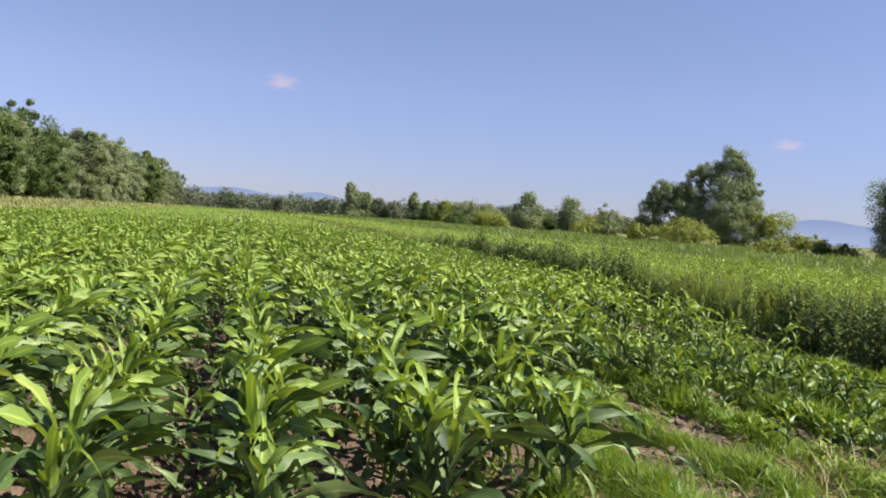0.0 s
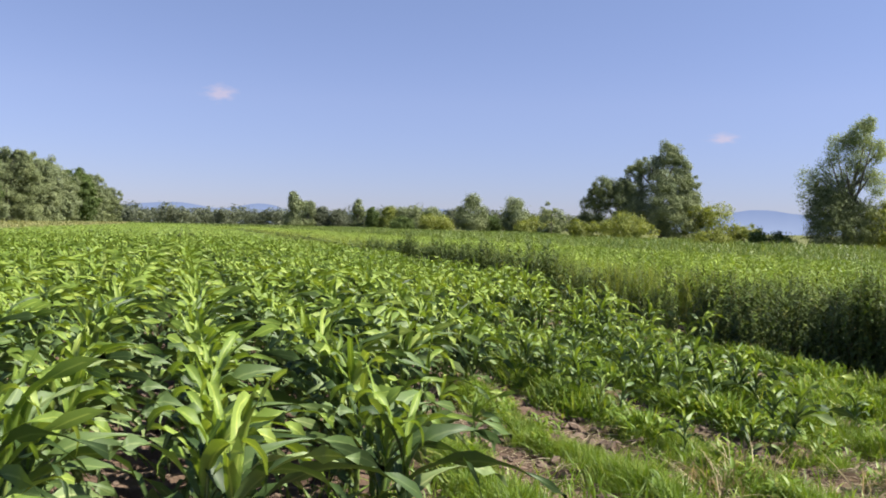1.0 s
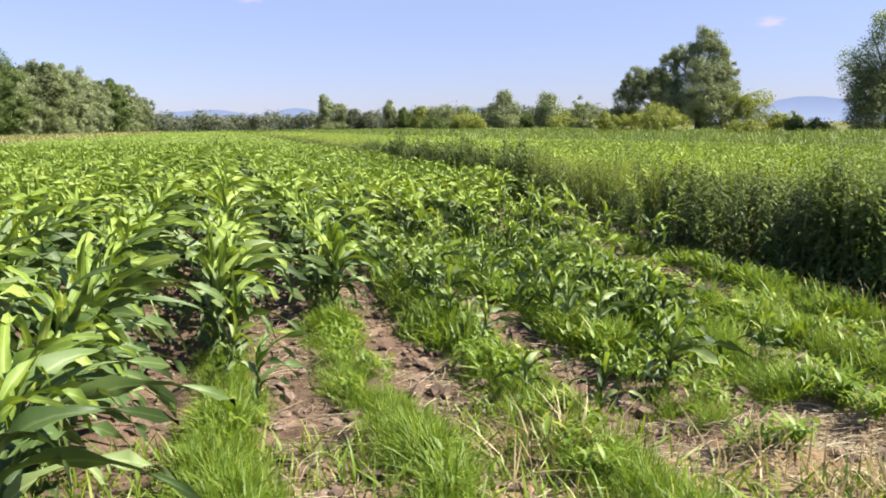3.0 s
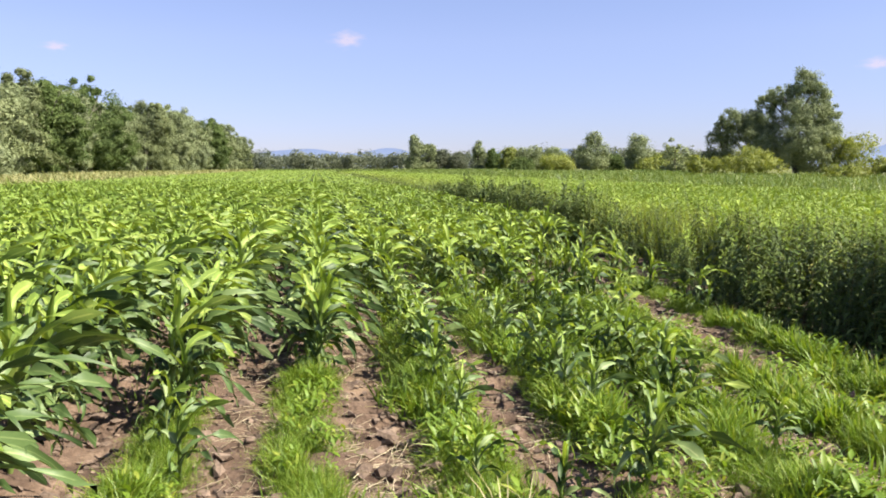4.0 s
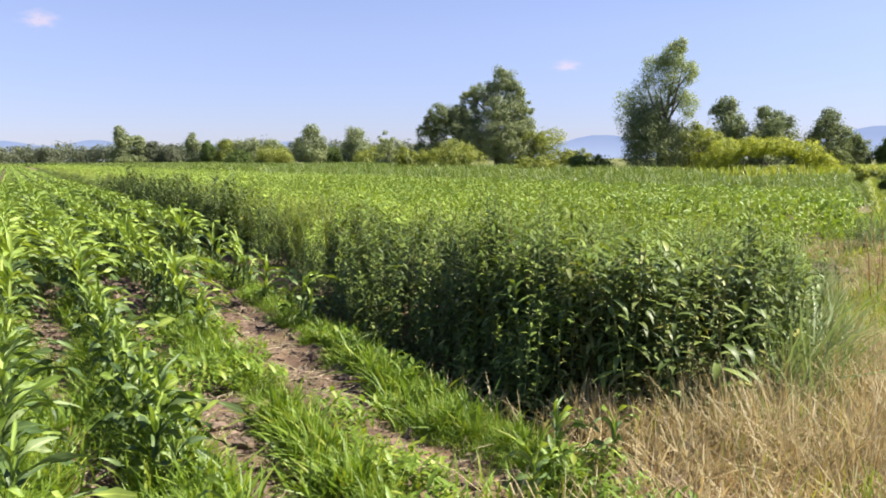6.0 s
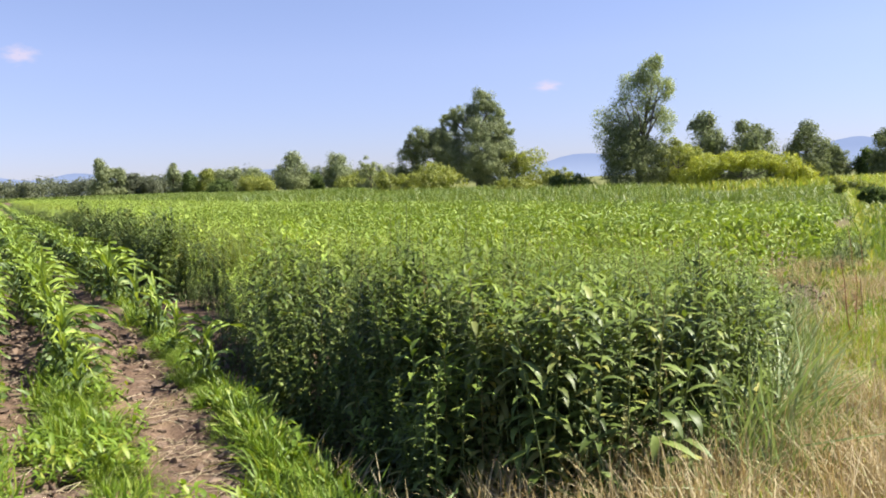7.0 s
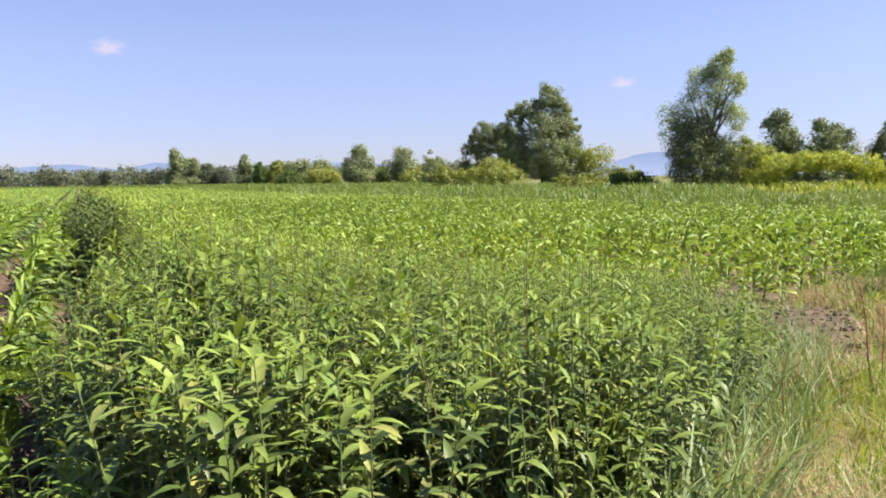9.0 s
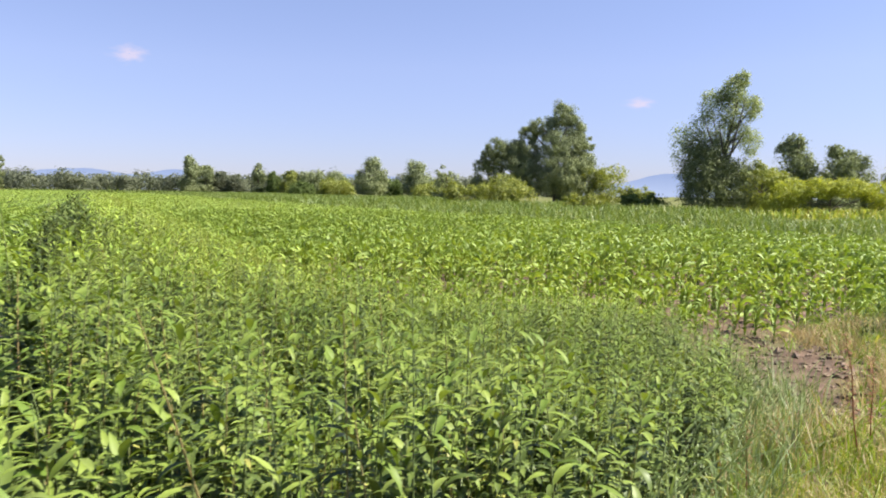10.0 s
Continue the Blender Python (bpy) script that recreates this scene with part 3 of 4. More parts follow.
for v in range(4):
    stem, leaves = weed_parts(500 + v, 1.12, 36)
    w = tagged(new("tall_weed"), "tall leafy green weed with drooping lance-shaped leaves beside the maize", "weed", "weeds along the ditch")
    part("stem", mesh_of("stem", *stem, M_WEED_STEM), w)
    for k, (V, Q) in enumerate(leaves):
        # Models 2 and 3 wear the yellowing leaf that also carries painted sunlight.
        part("leaf", mesh_of("leaf", V, Q, M_WEED_TIP if k >= 31 else M_WEED_YELLOW_LIT if v >= 2 else M_WEED), w)
    weed_models.append(w)
used = set()
for k in np.flatnonzero(weed_thing):
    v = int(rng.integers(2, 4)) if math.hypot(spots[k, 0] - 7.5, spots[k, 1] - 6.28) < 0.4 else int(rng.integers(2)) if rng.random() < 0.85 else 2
    s = spots[k, 2]
    m = Matrix.LocRotScale((spots[k, 0], spots[k, 1], sz[k]), Euler((rng.normal(0, 0.09), rng.normal(0, 0.09), rng.uniform(0, 6.28))), (s, s, s))
    if v not in used:
        used.add(v)
        weed_models[v].matrix_basis = m
    else:
        copy_thing(weed_models[v], m).scale = (s, s, s)


def weed_mass(name, label, mask, count, plain, fat, tip):
    stems, greens, tips = [], [], []
    sel = np.flatnonzero(mask)
    which = rng.integers(6, size=len(sel))
    for v in range(6):
        kind = (1.0, 0.62, 1.2, 0.75, 0.5, 0.9)[v]
        stem, leaves = weed_parts(700 + v, (1.1, 1.25, 1.0, 1.15, 1.3, 1.05)[v], int(count / kind ** 0.8), plain, fat * kind)
        count_v = len(leaves)
        s = sel[which == v]
        if not len(s):
            continue
        R = turns(rng.uniform(0, 6.28, len(s)), np.abs(rng.normal(0, 0.09, len(s))), rng.uniform(0, 6.28, len(s)))
        P = np.stack([spots[s, 0], spots[s, 1], sz[s]], -1)
        if not plain:
            stems.append(spread(stem, R, P, spots[s, 2]))
        # Upper leaves get the tip colour, part growth and part painted sunlight.
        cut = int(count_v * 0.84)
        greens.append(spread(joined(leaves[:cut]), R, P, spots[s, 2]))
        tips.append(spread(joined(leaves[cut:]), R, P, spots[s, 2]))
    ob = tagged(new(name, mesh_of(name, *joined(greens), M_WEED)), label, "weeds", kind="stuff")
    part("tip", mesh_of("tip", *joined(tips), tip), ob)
    if stems:
        part("stem", mesh_of("stem", *joined(stems), M_WEED_STEM), ob)


SD = spots[:, 1]
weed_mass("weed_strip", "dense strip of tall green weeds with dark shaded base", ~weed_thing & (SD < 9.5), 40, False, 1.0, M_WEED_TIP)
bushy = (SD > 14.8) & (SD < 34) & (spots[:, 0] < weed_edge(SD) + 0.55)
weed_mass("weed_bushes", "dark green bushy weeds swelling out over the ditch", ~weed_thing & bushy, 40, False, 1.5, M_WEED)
weed_mass("weed_strip_middle", "pale-topped tall weeds in a dense strip beside the ditch", ~weed_thing & ~bushy & (SD >= 9.5) & (SD < 17), 44, False, 1.0, M_WEED_PALE_LIT)
weed_mass("weed_strip_far", "long strip of tall weeds running beside the maize field", ~weed_thing & ~bushy & (SD >= 17), 30, True, 1.15, M_WEED_PALE_LIT)

# ---- grasses ----


def blade(height, width, bend):
    s = np.array([0, 0.4, 0.75, 1.0])
    w = 0.5 * width * np.array([1, 0.85, 0.5, 0.06])
    V = np.stack([np.stack([bend * height * s ** 2, k * w, height * s * (1 - 0.25 * bend * s)], -1) for k in (-1, 1)], 1).reshape(-1, 3)
    return V, np.array([(i * 2, i * 2 + 1, i * 2 + 3, i * 2 + 2) for i in range(3)])


def sward(name, label, P, S, mat, height, width, lean=0.25, bends=(0.15, 0.45, 0.8, 1.1)):
    """Many blades at the places P with sizes S, joined."""
    P, S = np.asarray(P, float), np.asarray(S, float)
    z = ground_height(P[:, 0], P[:, 1])
    which = rng.integers(len(bends), size=len(P))
    pieces = []
    for v, b in enumerate(bends):
        k = which == v
        R = turns(rng.uniform(0, 6.28, k.sum()), np.abs(rng.normal(0, lean, k.sum())), rng.uniform(0, 6.28, k.sum()))
        pieces.append(spread(blade(height, width, b), R, np.stack([P[k, 0], P[k, 1], z[k] - 0.01], -1), S[k]))
    return tagged(new(name, mesh_of(name, *joined(pieces), mat)), label, "grass", kind="stuff")




def worn(x, y):
    """Below 1 where the turning place before the rows is worn bare and strewn with straw."""
    return np.hypot((x - 5.15) / 0.8, (y - 4.15) / 0.4) + 0.3 * wobble(x * 3, y * 3, 39)


# green grass on the ends of the rows
P, S = [], []
for i in range(-3, 5):
    x = ROW0 + ROW * i
    full, thin = row_start(x)
    lo = 3.1 + 0.1 * max(0, x - 3)
    hi = (13.0 if x > 6.6 else 9.0) if x > 3.5 else thin + 0.4
    n = int(8000 * (hi - lo))
    ys = rng.uniform(lo, hi, n)
    half = (0.12 if x < 6 else 0.1) * (1 + 0.55 * wobble(ys * 1.9 + 9 * i, 0 * ys, 34))
    shift = (-0.14 + np.clip((ys - 6.5) * 0.06, 0, 0.24) if x > 6.6 else -0.18 if x > 6 else -0.12 if x > 5 else 0) + 0.07 * wobble(ys * 1.1 + 5 * i, 0 * ys, 35)
    xs = x + shift + half * np.clip(rng.normal(0, 1, n), -2.2, 2.2)
    keep = wobble(xs * 3.2, ys * 2.4, 31) + 0.5 * wobble(xs * 9, ys * 9, 32) > -0.5 + 0.1 * max(0, x - 4.5)
    keep &= (ys > lo + 0.5 * np.abs(wobble(xs * 3, ys * 0, 36)))
    P.append(np.stack([xs, ys], -1)[keep])
    S.append((rng.uniform(0.3, 1.15, n) * (0.8 + 0.5 * wobble(xs * 3.4, ys * 2.6, 33)) * np.exp(-((xs - x - shift) / 0.28) ** 2) * (0.8 if x > 6.6 else 1.0))[keep])
n = 16000
xs, ys = rng.uniform(1.4, 7.1, n), 3.1 + 7 * rng.random(n) ** 1.3
keep = (wobble(xs * 2.6, ys * 2.2, 37) + 0.5 * wobble(xs * 8, ys * 8, 38) > 0.42) & (ys > 2.6 + 0.25 * xs)
P.append(np.stack([xs, ys], -1)[keep])
S.append(rng.uniform(0.25, 0.7, keep.sum()))
P, S = np.concatenate(P), np.concatenate(S)
keep = worn(P[:, 0], P[:, 1]) > 1
sward("row_grass", "bright green grass on the ends of the maize rows", P[keep], S[keep], M_GRASS, 0.19, 0.007, 0.55)
# weeds under the thin rows
P, S = [], []
for i in range(0, 5):
    x = ROW0 + ROW * i
    n = 9000
    half = 0.1 if x < 6 else 0.07
    ys = 5.5 + 20 * rng.random(n) ** 1.6
    half = half * (1 + 0.6 * wobble(ys * 1.7 + 7 * i, 0 * ys, 42))
    xs = x + half * np.clip(rng.normal(0, 1, n), -2.2, 2.2) + (-0.14 + np.clip((ys - 6.5) * 0.06, 0, 0.24) if x > 6.6 else -0.18 if x > 6 else -0.12 if x > 5 else 0) + 0.06 * wobble(ys * 1.2 + 3 * i, 0 * ys, 43)
    keep = wobble(xs * 2.2, ys * 1.7, 41) > -0.25
    P.append(np.stack([xs, ys], -1)[keep])
    S.append(rng.uniform(0.6, 1.2, keep.sum()))
sward("row_weed_grass", "soft green weeds growing between thin maize plants", np.concatenate(P), np.concatenate(S), M_GRASS, 0.2, 0.016, 0.55)
# low broad-leaved weeds over the thin row ends
n = 2800
xs, ys = rng.uniform(2.2, 7.15, n), 4.0 + 7.0 * rng.random(n) ** 1.3
off = np.abs((xs - ROW0) / ROW - np.round((xs - ROW0) / ROW))
keep = (wobble(xs * 2, ys * 2, 45) > np.where(off > 0.2, 0.65, -0.3) + np.where(xs < 4.3, 0.35, 0)) & (np.hypot((xs - 4.45) / 0.4, (ys - 4.45) / 0.25) > 1)
xs, ys = xs[keep], ys[keep]
tuft = []
tr_ = np.random.default_rng(46)
for i in range(22):
    V, Q = lance(tr_.uniform(0.04, 0.1), tr_.uniform(0.014, 0.03), tr_.uniform(0, 0.8))
    V = V @ turns(np.array([i * 2.4]), np.array([tr_.uniform(-0.9, 0.2)]), np.array([i * 2.4]))[0].T + (tr_.normal(0, 0.04), tr_.normal(0, 0.04), tr_.uniform(0.01, 0.14))
    tuft.append((V, Q))
pos = np.stack([xs, ys, ground_height(xs, ys)], -1)
tagged(new("low_weeds", mesh_of("low_weeds", *spread(joined(tuft), turns(rng.uniform(0, 6.28, len(xs))), pos, rng.uniform(0.5, 1.1, len(xs))), M_GRASS)), "low broad-leaved green weeds between thin maize plants", "weeds", kind="stuff")
# headland, green and dry
n = 330000
xs, ys = rng.uniform(-5, 24, n), rng.uniform(-4.0, 15.0, n)
hole = (xs > 7.1) & (xs < 7.7) & (ys > 5.85)
lim_hi = np.where(xs < 7, 4.6 + 0.1 * xs, np.minimum(weed_front(xs), field2_front(xs) + 0.4) + 0.3)
lim_lo = 0.5 * xs - 4.5
keep = (ys < lim_hi + 0.4 * wobble(xs * 2, ys * 2, 51)) & (ys > lim_lo) & (wobble(xs * 1.5, ys * 1.5, 52) + 0.6 * wobble(xs * 5, ys * 5, 53) + np.clip((xs - 11) / 4, 0, 0.6) > -0.1)
keep &= (bare_patch(xs, ys) > 0.55 + 0.6 * rng.random(n)) & ~hole & (worn(xs, ys) > 0.9 + 0.3 * rng.random(n))
sward("headland_grass", "patchy short green grass on the dry headland", np.stack([xs, ys], -1)[keep], rng.uniform(0.5, 1.3, keep.sum()), M_GRASS, 0.15, 0.011, 0.5)
n = 240000
xs, ys = rng.uniform(-4, 18, n), rng.uniform(-3.0, 12.0, n)
lim_hi = np.where(xs < 7, 4.3 + 0.1 * xs, np.minimum(weed_front(xs), field2_front(xs)) + 0.25)
keep = (ys < lim_hi + 0.3 * wobble(xs * 2, ys * 2, 54)) & (ys > 0.5 * xs - 4) & ((xs > 3.5) | (ys < 2.2)) & (wobble(xs * 1.3, ys * 1.3, 55) + 0.6 * wobble(xs * 4, ys * 4, 56) + 0.25 * np.clip(xs - 7, -1, 1) - 0.45 * np.clip((xs - 9.3) / 1.5, 0, 1) > 0.05)
keep &= bare_patch(xs, ys) > 0.55 + 0.6 * rng.random(n)
sward("dry_headland_grass", "dry straw-coloured grass on the headland", np.stack([xs, ys], -1)[keep], rng.uniform(0.5, 1.5, keep.sum()), M_DRY, 0.2, 0.007, 0.6)
# tall grasses in front of the weeds
n = 15000
xs, ys = rng.uniform(7.6, 12.8, n), rng.uniform(5.0, 10, n)
f = weed_front(xs)
keep = (ys > f - 0.5) & (ys < f + 0.8) & (rng.random(n) < np.clip((xs - 7.6) / 1.2, 0.08, 1)) & (ys < field2_front(xs))
sward("tall_front_grass", "tall wispy green grass standing before the weeds", np.stack([xs, ys], -1)[keep], rng.uniform(0.4, 1.05, keep.sum()), M_CLUMP, 0.48, 0.008, 0.4, (0.2, 0.5, 0.8, 1.1))
# tall dry grass at the corner of the weeds
n = 8500
xs, ys = rng.uniform(7.5, 10.2, n), rng.uniform(4.3, 6.6, n)
keep = (ys < weed_front(xs) + 0.15) & (ys > weed_front(xs) - 1.1 + 0.3 * wobble(xs * 2, ys * 2, 58)) & (xs + 0.3 * wobble(xs * 3, ys * 3, 59) > 7.75) & (wobble(xs * 2.2, ys * 2.2, 60) > -0.45)
sward("tall_dry_grass", "tall dry yellow grass at the corner of the weeds", np.stack([xs, ys], -1)[keep], rng.uniform(0.4, 1.15, keep.sum()), M_DRY, 0.4, 0.006, 0.35, (0.15, 0.4, 0.7, 1.0))
# pale grass through and behind the weeds
n = 150000
xs, ys = rng.uniform(8.3, 12.9, n), 6.0 + 105 * rng.random(n) ** 2.2
f2 = field2_front(xs)
keep = (rng.random(n) < np.clip((xs - 7.3) / 1.3, 0.06, 1)) & (ys > weed_front(xs) + 0.15) & ((xs < 9.9) | (ys < f2 + 0.3) | ((xs < 10.6) & (rng.random(n) < 0.2)))
keep &= (wobble(xs * 1.1, ys * 0.6, 57) > -0.55) & ((ys > 11) | (rng.random(n) < np.clip((xs - 8.2) / 6, 0.0, 0.2)))
low = np.clip(1.15 - 0.2 * np.maximum(0, xs - 9.4), 0.4, 1.2)
sward("pale_strip_grass", "pale yellow-green tall grass between the weeds and the second maize field", np.stack([xs, ys], -1)[keep], (rng.uniform(0.6, 1.12, n) * low)[keep], M_TALLGRASS, 0.78, 0.008, 0.2, (0.05, 0.15, 0.3, 0.45))

# rank grass over the headland beside the weeds
n = 150000
xs, ys = rng.uniform(7.3, 17, n), rng.uniform(3.5, 11.0, n)
lim = np.minimum(weed_front(xs), field2_front(xs)) + 0.4
keep = (ys < lim) & (ys > lim - 3.2) & (bare_patch(xs, ys) > 0.8 + 0.5 * rng.random(n)) & (wobble(xs * 1.4, ys * 1.4, 62) + 0.5 * wobble(xs * 4.5, ys * 4.5, 63) > -0.8)
green = wobble(xs * 0.9, ys * 0.9, 64) + 0.6 * rng.normal(0, 1, n) > 0.15 + 0.5 * (xs < 9)
for mask, mat, name, label in ((keep & green, M_TALLGRASS, "rank_grass", "yellow-green rank grass on the headland"), (keep & ~green, M_DRY, "bleached_grass", "bleached dry grass between the green on the headland")):
    sward(name, label, np.stack([xs, ys], -1)[mask], (rng.uniform(0.35, 1.1, n) * (0.85 + 0.5 * wobble(xs * 2.1, ys * 2.1, 65)))[mask], mat, 0.22, 0.008, 0.55)
# broad-bladed grass clumps at the corner of the weeds
P, S = [], []
for cx, cy, m_ in ((8.95, 5.7, 80), (9.2, 5.8, 110), (9.45, 5.95, 90), (9.7, 6.2, 60), (9.95, 6.5, 40), (8.7, 5.55, 40), (10.5, 6.9, 26), (11.1, 7.3, 24)):
    P.append(np.stack([rng.normal(cx, 0.11, m_), rng.normal(cy, 0.11, m_)], -1))
    S.append(rng.uniform(0.5, 1.1, m_))
sward("clump_grass", "long pale broad-bladed grass clumps before the weeds", np.concatenate(P), np.concatenate(S), M_CLUMP, 0.68, 0.017, 0.35, (0.2, 0.5, 0.8, 1.1))

# straw lying on the bare strips
n = 11000
xs, ys = rng.uniform(2.2, 7.4, n), 3.6 + 7 * rng.random(n) ** 1.5
off = np.abs((xs - ROW0) / ROW - np.round((xs - ROW0) / ROW))
keep = ((off > 0.2) & (wobble(xs * 2.5, ys * 2.5, 61) > -0.3)) | (ys < 4.0 + 0.1 * xs)
xs, ys = xs[keep], ys[keep]
for cx, cy, rx, ry, m_ in ((6.1, 4.6, 0.6, 0.3, 900), (5.2, 4.2, 0.75, 0.33, 1500), (3.5, 5.0, 0.18, 0.6, 260), (12.6, 8.0, 0.9, 0.4, 300)):
    xs, ys = np.concatenate([xs, rng.normal(cx, rx * 0.6, m_)]), np.concatenate([ys, rng.normal(cy, ry * 0.6, m_)])
k = len(xs)
sv, sq = tube([(-0.5, 0, 0.02), (-0.15, 0.05, 0.05), (0.2, 0.02, 0.06), (0.5, -0.06, 0.02)], [0.012, 0.012, 0.011, 0.008], 3)
R = turns(rng.uniform(0, 6.28, k), np.abs(rng.normal(0, 0.12, k)), rng.uniform(0, 6.28, k))
pos = np.stack([xs, ys, ground_height(xs, ys) + 0.008], -1)
tagged(new("straw_litter", mesh_of("straw_litter", *spread((sv, sq), R, pos, 0.05 + 0.2 * rng.random(k) ** 2), M_STRAW)), "dry straw stalks scattered on bare soil", "straw", kind="stuff")

# loose clods on the bare strips
cv = bmesh.new()
bmesh.ops.create_icosphere(cv, subdivisions=1, radius=1)
cV = np.array([v.co[:] for v in cv.verts])
cF = np.array([[v.index for v in f.verts] for f in cv.faces])
cv.free()
n = 20000
xs, ys = rng.uniform(-3, 7.4, n), 3.0 + 11 * rng.random(n) ** 1.4
off = np.abs((xs - ROW0) / ROW - np.round((xs - ROW0) / ROW))
keep = off > 0.22
xs, ys = xs[keep], ys[keep]
ux, uy = rng.uniform(11.5, 15.8, 1800), rng.uniform(7.2, 10.6, 1800)
keep = bare_patch(ux, uy) < 1.1
xs, ys = np.concatenate([xs, ux[keep]]), np.concatenate([ys, uy[keep]])
k = len(xs)
pieces = []
for v in range(6):
    sel = np.arange(v, k, 6)
    tv = cV * (1 + 0.28 * rng.normal(0, 1, (len(cV), 1))) * (1.3, 0.85, 0.6)
    R = turns(rng.normal(0, 0.6, len(sel)), np.abs(rng.normal(0, 0.3, len(sel))), rng.uniform(0, 6.28, len(sel)))
    pieces.append(spread((tv, cF), R, np.stack([xs[sel], ys[sel], ground_height(xs[sel], ys[sel]) + 0.004], -1), 0.008 + 0.042 * rng.random(len(sel)) ** 3))
tagged(new("soil_clods", mesh_of("soil_clods", *joined(pieces), M_CLOD, False)), "brown crumbly soil clods between the maize rows", "soil", kind="stuff")

# rust-coloured dock stalks on the headland
dv = np.random.default_rng(90)
stem = tube([(0, 0, -0.02), (0.01, 0, 0.3), (0.0, 0.02, 0.6), (0.02, 0.02, 0.85)], [0.006, 0.005, 0.004, 0.002], 5)
seeds = []
for i in range(150):
    z = dv.uniform(0.3, 0.86)
    V, Q = card(dv.uniform(0.015, 0.035), 0.018, 0.3)
    V = V @ turns(dv.uniform(0, 6.28, 1))[0].T + (0.01 * z + dv.normal(0, 0.016), dv.normal(0, 0.016), z)
    seeds.append((V, Q))
dock = tagged(new("dock_stalk"), "rust-brown dry dock stalk with seeds on the headland", "weed", "dock stalks")
part("stem", mesh_of("stem", *stem, M_RUST), dock)
tagged(part("seed_head", mesh_of("seed_head", *joined(seeds), M_RUST), dock), kind="stuff")
first = True
for x, y, s in ((12.05, 7.25, 0.85), (12.2, 7.3, 0.7), (12.75, 7.6, 0.7), (15.6, 9.6, 0.8), (16.4, 10.0, 0.7), (10.9, 6.9, 0.5)):
    m = Matrix.LocRotScale((x, y, 0), Euler((0.05 * s, 0.12, x * 7)), (s, s, s))
    if first:
        dock.matrix_basis, first = m, False
    else:
        copy_thing(dock, m).scale = (s, s, s)

# ---- trees and bushes ----


def foliage(seed, blobs, cards, size, per_clump=80, loose=1.0):
    """Leaf sprays in clumps over a few uneven masses: (x, y, z, rx, ry, rz, share)."""
    r = np.random.default_rng(seed)
    total = sum(b[6] for b in blobs)
    pos, nrm = [], []
    for bx, by, bz, rx, ry, rz, share in blobs:
        clumps = max(4, int(cards * share / total / per_clump))
        d = r.normal(0, 1, (clumps, 3))
        d /= np.linalg.norm(d, axis=1, keepdims=True)
        rad = r.uniform(0.3, 1.0, (clumps, 1)) ** 0.5 * r.uniform(0.88, 1.06, (clumps, 1))
        cen = d * rad * (rx, ry, rz) + (bx, by, bz)
        cr = loose * r.uniform(0.6, 1.25, (clumps, 1)) * (rx * ry * rz) ** (1 / 3) * min(0.4, 2.7 / clumps ** 0.5)
        for c, q, dd in zip(cen, cr, d):
            e = r.normal(0, 1, (per_clump, 3))
            e /= np.linalg.norm(e, axis=1, keepdims=True)
            p = c + e * q * r.uniform(0.45, 1.12, (per_clump, 1)) * (1, 1, 0.85)
            pos.append(p)
            nrm.append(e * 1.1 + dd * 0.6 + (0, 0, 0.35))
    pos, nrm = np.concatenate(pos), np.concatenate(nrm)
    # loose sprays stand out of the mass
    out = r.random(len(pos)) < 0.2
    pos = pos + nrm * np.where(out, r.uniform(0.2, 1.1, len(pos)) * size, 0)[:, None] * (1, 1, 0.6)
    keep = pos[:, 2] > 0.05
    pos, nrm, out = pos[keep], nrm[keep], out[keep]
    nrm += r.normal(0, 0.5, nrm.shape)
    nrm /= np.linalg.norm(nrm, axis=1, keepdims=True)
    a = np.cross(nrm, r.normal(0, 1, nrm.shape) + (0, 0, 0.5))
    a /= np.linalg.norm(a, axis=1, keepdims=True)
    b = np.cross(nrm, a)
    s = (size * r.uniform(0.5, 1.3, len(pos)) * np.where(out, 0.75, 1))[:, None]
    h = np.where(out, 0.2, r.uniform(0.25, 0.42, len(pos)))[:, None] * s
    V = np.stack([pos - a * s * 0.85, pos - b * h + nrm * s * 0.12, pos + a * s * 0.85, pos + b * h + nrm * s * 0.12], 1).reshape(-1, 3)
    return V, np.arange(len(V)).reshape(-1, 4)


def limbs(seed, height, girth, reach, count, fork=0.35, lean=0.0):
    r = np.random.default_rng(seed)
    trunk = [tube([(0, 0, -0.3), (lean * 0.1, 0, height * 0.12), (lean * 0.4, 0.05 * reach, height * 0.35), (lean, 0, height * 0.7)], [girth * 1.25, girth, girth * 0.75, girth * 0.25], 8)]
    for i in range(count):
        z0 = height * r.uniform(fork * 0.6, 0.6)
        w = i * 2.4 + r.normal(0, 0.4)
        q = reach * r.uniform(0.5, 1.0)
        x0 = lean * min(1, z0 / (height * 0.7))
        top = height * r.uniform(0.6, 0.92)
        trunk.append(tube([(x0, 0, z0), (x0 + 0.45 * q * math.cos(w), 0.45 * q * math.sin(w), z0 + 0.4 * (top - z0)), (x0 + q * math.cos(w), q * math.sin(w), top)], [girth * 0.45, girth * 0.28, girth * 0.07], 6))
    return joined(trunk)


def tree(label, at, seed, height, girth, reach, count, blobs, cards, size, leaf, group="", name="tree", category="tree", fork=0.35, lean=0.0, turn=0.0, per_clump=80, loose=1.0):
    ob = tagged(new(name), label, category, group)
    part("trunk", mesh_of("trunk", *limbs(seed, height, girth, reach, count, fork, lean), M_BARK), ob)
    part("crown", mesh_of("crown", *foliage(seed + 1, blobs, cards, size, per_clump, loose), leaf, False), ob)
    ob.matrix_basis = pose(*at, 0, 0, -turn)
    return ob


